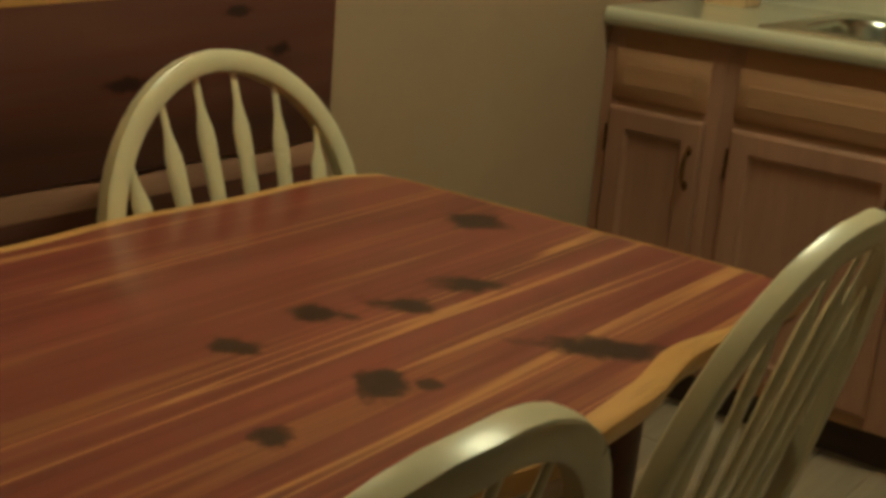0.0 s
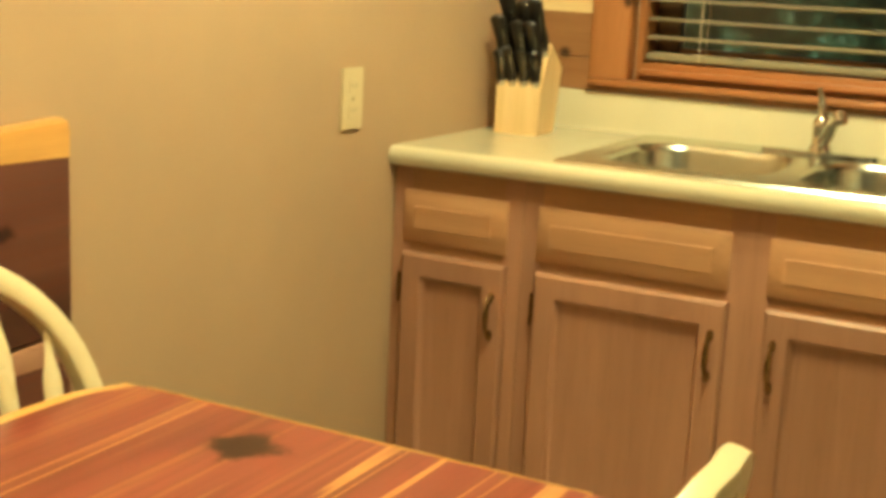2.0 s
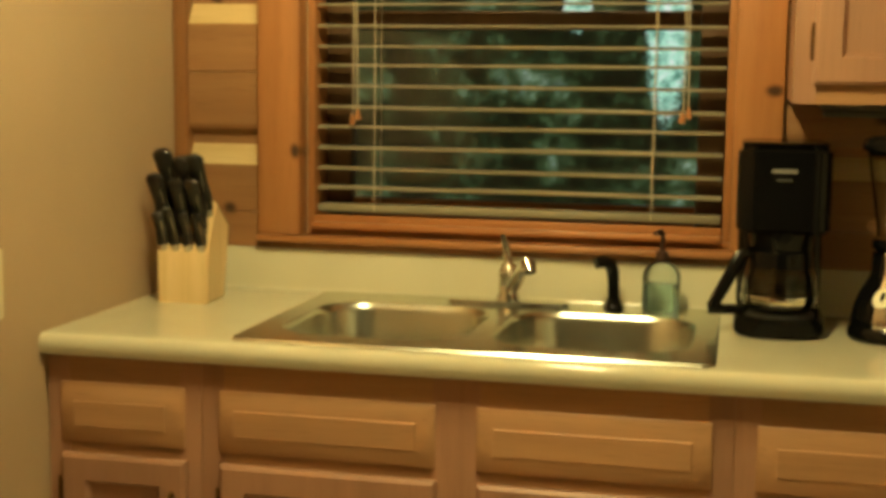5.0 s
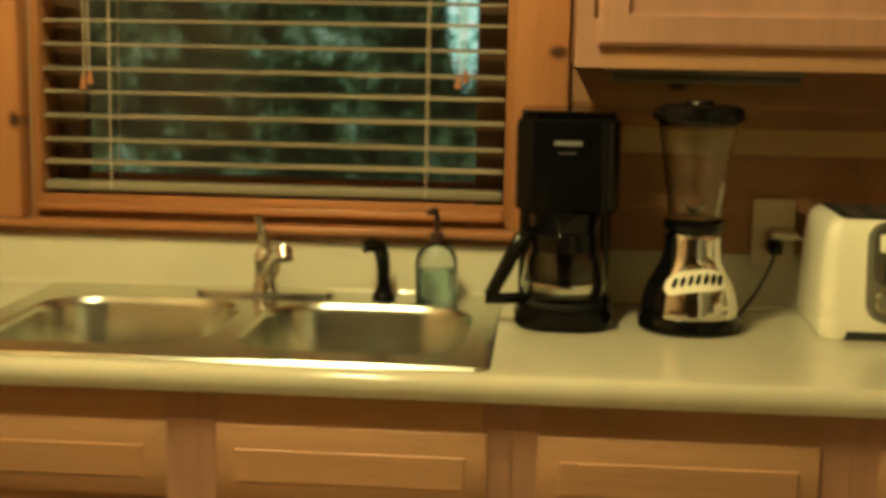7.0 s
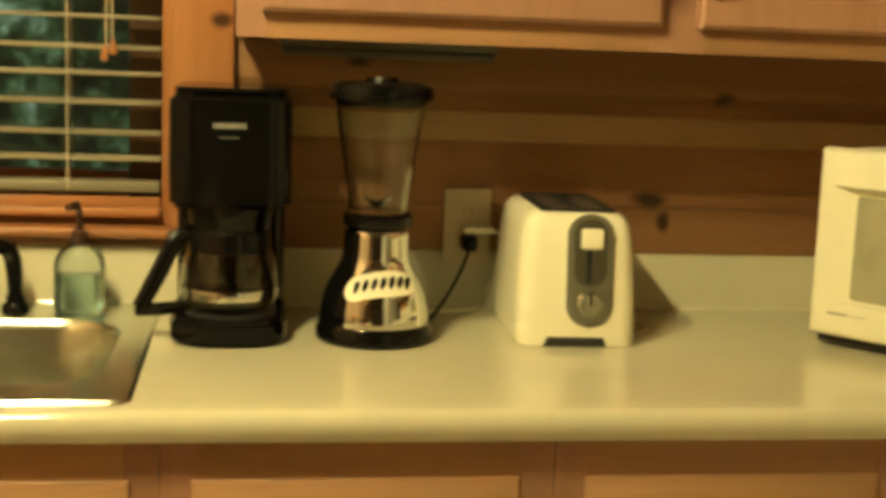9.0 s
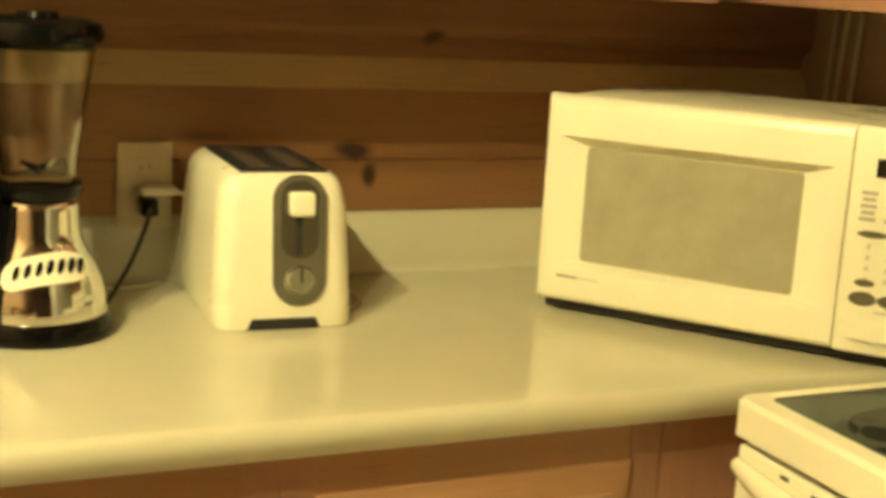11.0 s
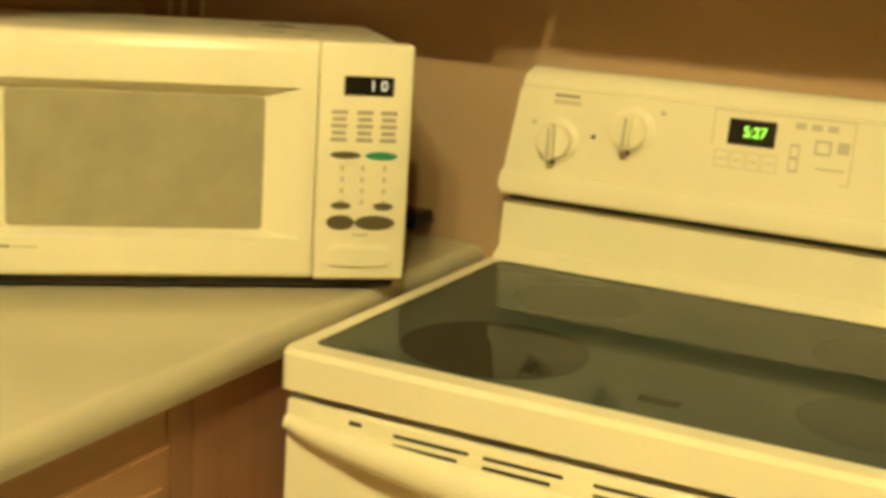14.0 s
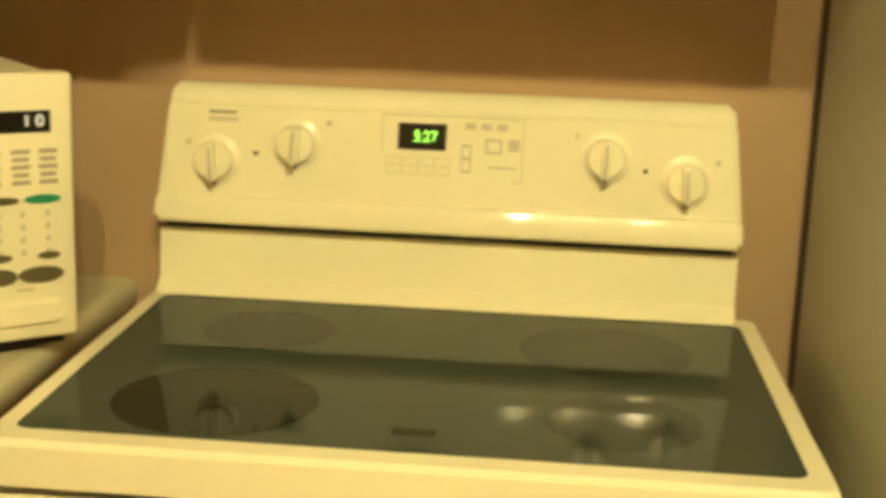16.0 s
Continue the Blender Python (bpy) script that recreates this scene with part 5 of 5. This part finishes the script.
for side in (-1, 1):
    bm, secs = bmesh.new(), []
    for k, y in enumerate(ys):
        end = 0.03 * (1 - min(1, k / 2.5)) + 0.03 * (1 - min(1, (60 - k) / 2.5))
        if side < 0:
            a = TX0 + live(y, -1) + end
            pts = [(a + 0.026, TZ), (a + 0.006, TZ - 0.0005), (a + 0.001, TZ - 0.008), (a - 0.002 + 0.003 * math.sin(y * 37), TZ - 0.02), (a + 0.004, TZ - 0.034), (a + 0.026, TZ - 0.04)]
        else:
            b = TX1 + live(y, 1)
            pts = [(b - rim_width(y), TZ), (b - 0.006, TZ - 0.002), (b - 0.001, TZ - 0.006), (b - 0.002 + 0.002 * math.sin(y * 29), TZ - 0.016), (b - 0.012, TZ - 0.036), (b - rim_width(y) - 0.01, TZ - 0.04)]
        secs.append([bm.verts.new((x, y, z)) for x, z in pts])
    for a, b in zip(secs, secs[1:]):
        for k in range(5):
            bm.faces.new((a[k], a[k + 1], b[k + 1], b[k]))
    bm.faces.new(secs[0])
    bm.faces.new(secs[-1][::-1])
    part("live_edge", bm, "sapwood", table, "pale yellow live edge")
part("end_edge", bm_box(TX0 + 0.075, TY1 + 0.0005, TZ - 0.039, TX1 - 0.065, TY1 + 0.004, TZ + 0.0008, 0.001), "sapwood", table)
for x, y in ((0.40, -1.96), (0.82, -1.96), (0.40, -3.02), (0.82, -3.02)):
    part("leg", bm_lathe([(0, 0), (0.030, 0), (0.036, 0.02), (0.040, 0.3), (0.045, 0.55), (0.047, 0.709), (0, 0.709)], 16, (x, y, 0.0), sx=1.0 + 0.03 * math.sin(y)), "cedar_wall", table)

# ---- cedar backboard on the wall ----
board = thing("cedar_backboard", (0.02, -2.1, 0.55), "live-edge red cedar slab fixed along the tan wall", "wall panel")
for z0, z1, yA, band in ((0.738, 1.0, -1.602, True), (0.40, 0.703, -1.606, True)):
    part("slab", bm_box(0.002, -3.1, z0, 0.034, yA, z1, 0.002), "cedar_wall", board)
    bm, secs = bmesh.new(), []
    for k in range(41):
        y = yA + (-3.1 - yA) * k / 40
        h = (0.044 if z1 > 0.9 else 0.033) + 0.004 * math.sin(y * 8 + 1) + 0.003 * math.sin(y * 19)
        lo = z1 + (0.004 * math.sin(y * 6.0) if z1 > 0.9 else 0)
        secs.append([bm.verts.new((x, y, z)) for x, z in ((0.0025, z1 + 0.0004), (0.0345, lo - 0.006), (0.035, lo + h * 0.6), (0.031, lo + h * 0.92), (0.018, lo + h), (0.0025, lo + h * 0.98))])
    for a, b in zip(secs, secs[1:]):
        for k in range(6):
            bm.faces.new((a[k], a[(k + 1) % 6], b[(k + 1) % 6], b[k]))
    bm.faces.new(secs[0])
    bm.faces.new(secs[-1][::-1])
    # lower edge takes a browner colour for the shadow of table and chair
    part("live_edge", bm, "sapwood" if z1 > 0.9 else "edge_shaded", board, "pale live edge")


# ---- chairs ----
def arrow_chair():
    """Bow-back chair at the origin: the seat's front towards +x, its back towards -x."""
    ch = thing("dining_chair", (0, 0, 0), "cream painted bow-back chair with arrow spindles", "chair", "chairs round the table")
    seat_o = [(0.23 * math.cos(a) * (1.0 if math.cos(a) > 0 else 0.88), 0.225 * math.sin(a) * (1 + 0.07 * math.cos(a))) for a in (2 * math.pi * k / 40 for k in range(40))]
    part("seat", move(bm_prism(seat_o, "z", 0.415, 0.452, 0.010, 3), pose(0, 0, 0)), "chair", ch)
    def lean(z):
        return -0.175 - 0.235 * (z - 0.45)
    hoop = []
    for k in range(41):
        if k < 8 or k > 32:
            q = (k if k < 8 else 40 - k) / 8
            y, z = (0.188 + 0.054 * math.sin(q * math.pi / 2)) * (1 if k < 8 else -1), 0.45 + 0.235 * q
        else:
            a = math.pi * (k - 8) / 24
            y, z = 0.242 * math.cos(a), 0.683 + 0.236 * math.sin(a)
        hoop.append((lean(z) - 0.02 * (1 - abs(y) / 0.24), y, z))
    bm, secs = bmesh.new(), []
    pts = [Vector(p) for p in hoop]
    nrm = Vector((-0.97, 0, -0.23)).normalized()
    for i, p in enumerate(pts):
        d = (pts[min(i + 1, 40)] - pts[max(i - 1, 0)]).normalized()
        s = d.cross(nrm).normalized()
        ring = []
        for k in range(12):
            a = 2 * math.pi * k / 12
            c, q = math.cos(a), math.sin(a)
            ring.append(bm.verts.new(p + s * 0.0165 * math.copysign(abs(c) ** 0.42, c) + nrm * 0.0130 * math.copysign(abs(q) ** 0.42, q)))
        secs.append(ring)
    for a, b in zip(secs, secs[1:]):
        for k in range(12):
            bm.faces.new((a[k], a[(k + 1) % 12], b[(k + 1) % 12], b[k]))
    bm.faces.new(secs[0])
    bm.faces.new(secs[-1][::-1])
    part("bow", bm, "chair", ch)
    for j in range(6):
        u = (j - 2.5) / 2.5
        y0, y1 = 0.135 * u, 0.190 * u
        best = max((p for p in pts), key=lambda p: -abs(p.y - y1) + (0.0 if p.z > 0.6 else -1))
        z1 = best.z - 0.004
        steps = [(0.0, 0.0070), (0.20, 0.0100), (0.50, 0.0138), (0.70, 0.0158), (0.78, 0.0168), (0.815, 0.0158), (0.85, 0.0115), (0.89, 0.0075), (1.0, 0.0058)]
        sp, rw = [], []
        for t, r in steps:
            z = 0.45 + (z1 - 0.45) * t
            sp.append((-0.165 + (best.x + 0.165) * t, y0 + (y1 - y0) * t, z))
            rw.append(r)
        part("spindle", bm_tube(sp, rw, 10, flat=0.42, up=(1, 0, 0.1)), "chair", ch)
    for x, y, fx, fy in ((0.13, 0.15, 0.19, 0.20), (0.13, -0.15, 0.19, -0.20), (-0.13, 0.14, -0.21, 0.19), (-0.13, -0.14, -0.21, -0.19)):
        part("leg", bm_tube([(fx, fy, 0.0), (fx + (x - fx) * 0.3, fy + (y - fy) * 0.3, 0.12), (fx + (x - fx) * 0.6, fy + (y - fy) * 0.6, 0.25), (x, y, 0.418)], [0.012, 0.016, 0.019, 0.014], 12), "chair", ch)
    for s in (1, -1):
        part("stretcher", bm_tube([(0.165, 0.18 * s, 0.165), (-0.02, 0.175 * s, 0.165), (-0.178, 0.168 * s, 0.165)], [0.008, 0.013, 0.008], 10), "chair", ch)
    part("stretcher", bm_tube([(-0.02, 0.175, 0.165), (-0.02, 0, 0.165), (-0.02, -0.175, 0.165)], [0.008, 0.013, 0.008], 10), "chair", ch)
    return ch


chair_one = arrow_chair()
chair_one.matrix_basis = pose(0.452, -1.981, 0.0, 0, 0, 2)
copy_thing(chair_one, pose(0.822, -2.085, 0.0, 0, 0, 181))
copy_thing(chair_one, pose(0.846, -2.735, 0.0, 0, 0, 179))

# ---- ceiling lamp with three bulbs, and the added pendant over the table ----
pend = thing("ceiling_lamp", (LAMP.x, LAMP.y, LAMP.z), "unseen brass ceiling bar with three bulbs, bell shades added to block upward light", "ceiling lamp")
part("canopy", bm_lathe([(0, 0.0), (0.05, 0.002), (0.065, 0.02), (0.067, 0.026), (0, 0.026)], 28, (LAMP.x, LAMP.y, ZC - 0.027)), "brass", pend)
part("stem", bm_tube([(LAMP.x, LAMP.y, LAMP.z + 0.115), (LAMP.x, LAMP.y, ZC - 0.02)], 0.008, 12), "brass", pend)
part("bar", bm_tube([LAMP + Vector((0.02, -0.21, 0.115)), LAMP + Vector((0, 0, 0.118)), LAMP + Vector((0.02, 0.21, 0.115))], 0.010, 12), "brass", pend)
for place in BULBS:
    # unseen bells, added to stop light going up and bouncing off the ceiling
    bell = part("shade", bm_lathe([(0.012, 0.105), (0.022, 0.100), (0.040, 0.075), (0.055, 0.040), (0.068, 0.012), (0.066, 0.012), (0.053, 0.040), (0.038, 0.073), (0.021, 0.096), (0.012, 0.100)], 28, place), "brass", pend)
    part("socket", bm_lathe([(0, 0.0), (0.014, 0.0), (0.016, 0.006), (0.016, 0.045), (0, 0.048)], 16, (place.x, place.y, place.z + 0.05)), "brass", bell)

# made-up fixture round the fill light; deep shade holds it to the table
hang = thing("dining_pendant", (DINING.x, DINING.y, DINING.z), "made-up brass pendant, added to brighten the dining table", "pendant lamp")
part("canopy", bm_lathe([(0, 0.0), (0.05, 0.002), (0.06, 0.02), (0, 0.026)], 28, (DINING.x, DINING.y, ZC - 0.027)), "brass", hang)
part("stem", bm_tube([(DINING.x, DINING.y, DINING.z + 0.125), (DINING.x, DINING.y, ZC - 0.02)], 0.006, 12), "brass", hang)
part("shade", bm_lathe([(0, 0.13), (0.03, 0.128), (0.09, 0.085), (0.16, 0.0), (0.20, -0.135), (0.198, -0.137), (0.157, -0.002), (0.088, 0.080), (0.03, 0.122), (0, 0.124)], 40, (DINING.x, DINING.y, DINING.z)), "brass", hang)
part("socket", bm_lathe([(0, 0.0), (0.014, 0.0), (0.016, 0.006), (0.016, 0.06), (0, 0.064)], 16, (DINING.x, DINING.y, DINING.z + 0.05)), "brass", hang)

# ---- log-profile boards and floor planks ----
PER = 0.3055
for k in range(-4, 5):
    zb = 1.087 + PER * k
    if zb + PER < 0.9 or zb > ZC:
        continue
    zt = min(zb + PER - 0.0008, ZC - 0.002)
    prof = [(-0.001, zb + 0.0004), (-0.0352, zb + 0.0004), (-0.036, zb + 0.0014)]
    if zt > zb + 0.21:
        prof += [(-0.036, zb + 0.103), (-0.034, zb + 0.106), (-0.013, zb + 0.141), (-0.009, zb + 0.147), (-0.009, zb + 0.168), (-0.018, zb + 0.174), (-0.030, zb + 0.182), (-0.035, zb + 0.192), (-0.036, zb + 0.206)]
    if zt > zb + 0.23:
        prof += [(-0.036, zt - 0.001), (-0.034, zt), (-0.001, zt)]
    else:
        prof += [(-0.001, prof[-1][1])]
    if prof[1][1] < 1.0105:
        lo = 1.0105
        prof = [(-0.001, lo), (prof[3][0] if lo < zb + 0.103 else -0.035, lo)] + [p for p in prof if p[1] > lo + 0.002]
    spans = [(0.032, 0.199), (1.306, XR - 0.002)] if zb < 2.05 else [(0.032, XR - 0.002)]
    for x0, x1 in spans:
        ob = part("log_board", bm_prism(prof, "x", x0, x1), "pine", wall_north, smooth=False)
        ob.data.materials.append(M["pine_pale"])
        # bevel faces that point upwards get the paler wood
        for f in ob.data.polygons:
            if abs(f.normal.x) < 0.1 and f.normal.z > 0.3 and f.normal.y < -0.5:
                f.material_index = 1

plank = bm_box(-0.0625, -0.6, -0.012, 0.0625, 0.6, 0.0, 0.0012, 1)
shared = None
rnd = random.Random(5)
for i in range(23):
    x = 0.064 + 0.1266 * i
    if x > XR:
        break
    y = -0.1 - rnd.random() * 1.2 + 0.6
    while y > YB - 0.5:
        if shared is None:
            ob = part("plank", plank, "floor", floor)
            shared = ob.data
        else:
            ob = new("plank", shared)
            ob.parent = floor
        ob.matrix_basis = pose(x, y, -0.0005 * rnd.random())
        y -= 1.2015
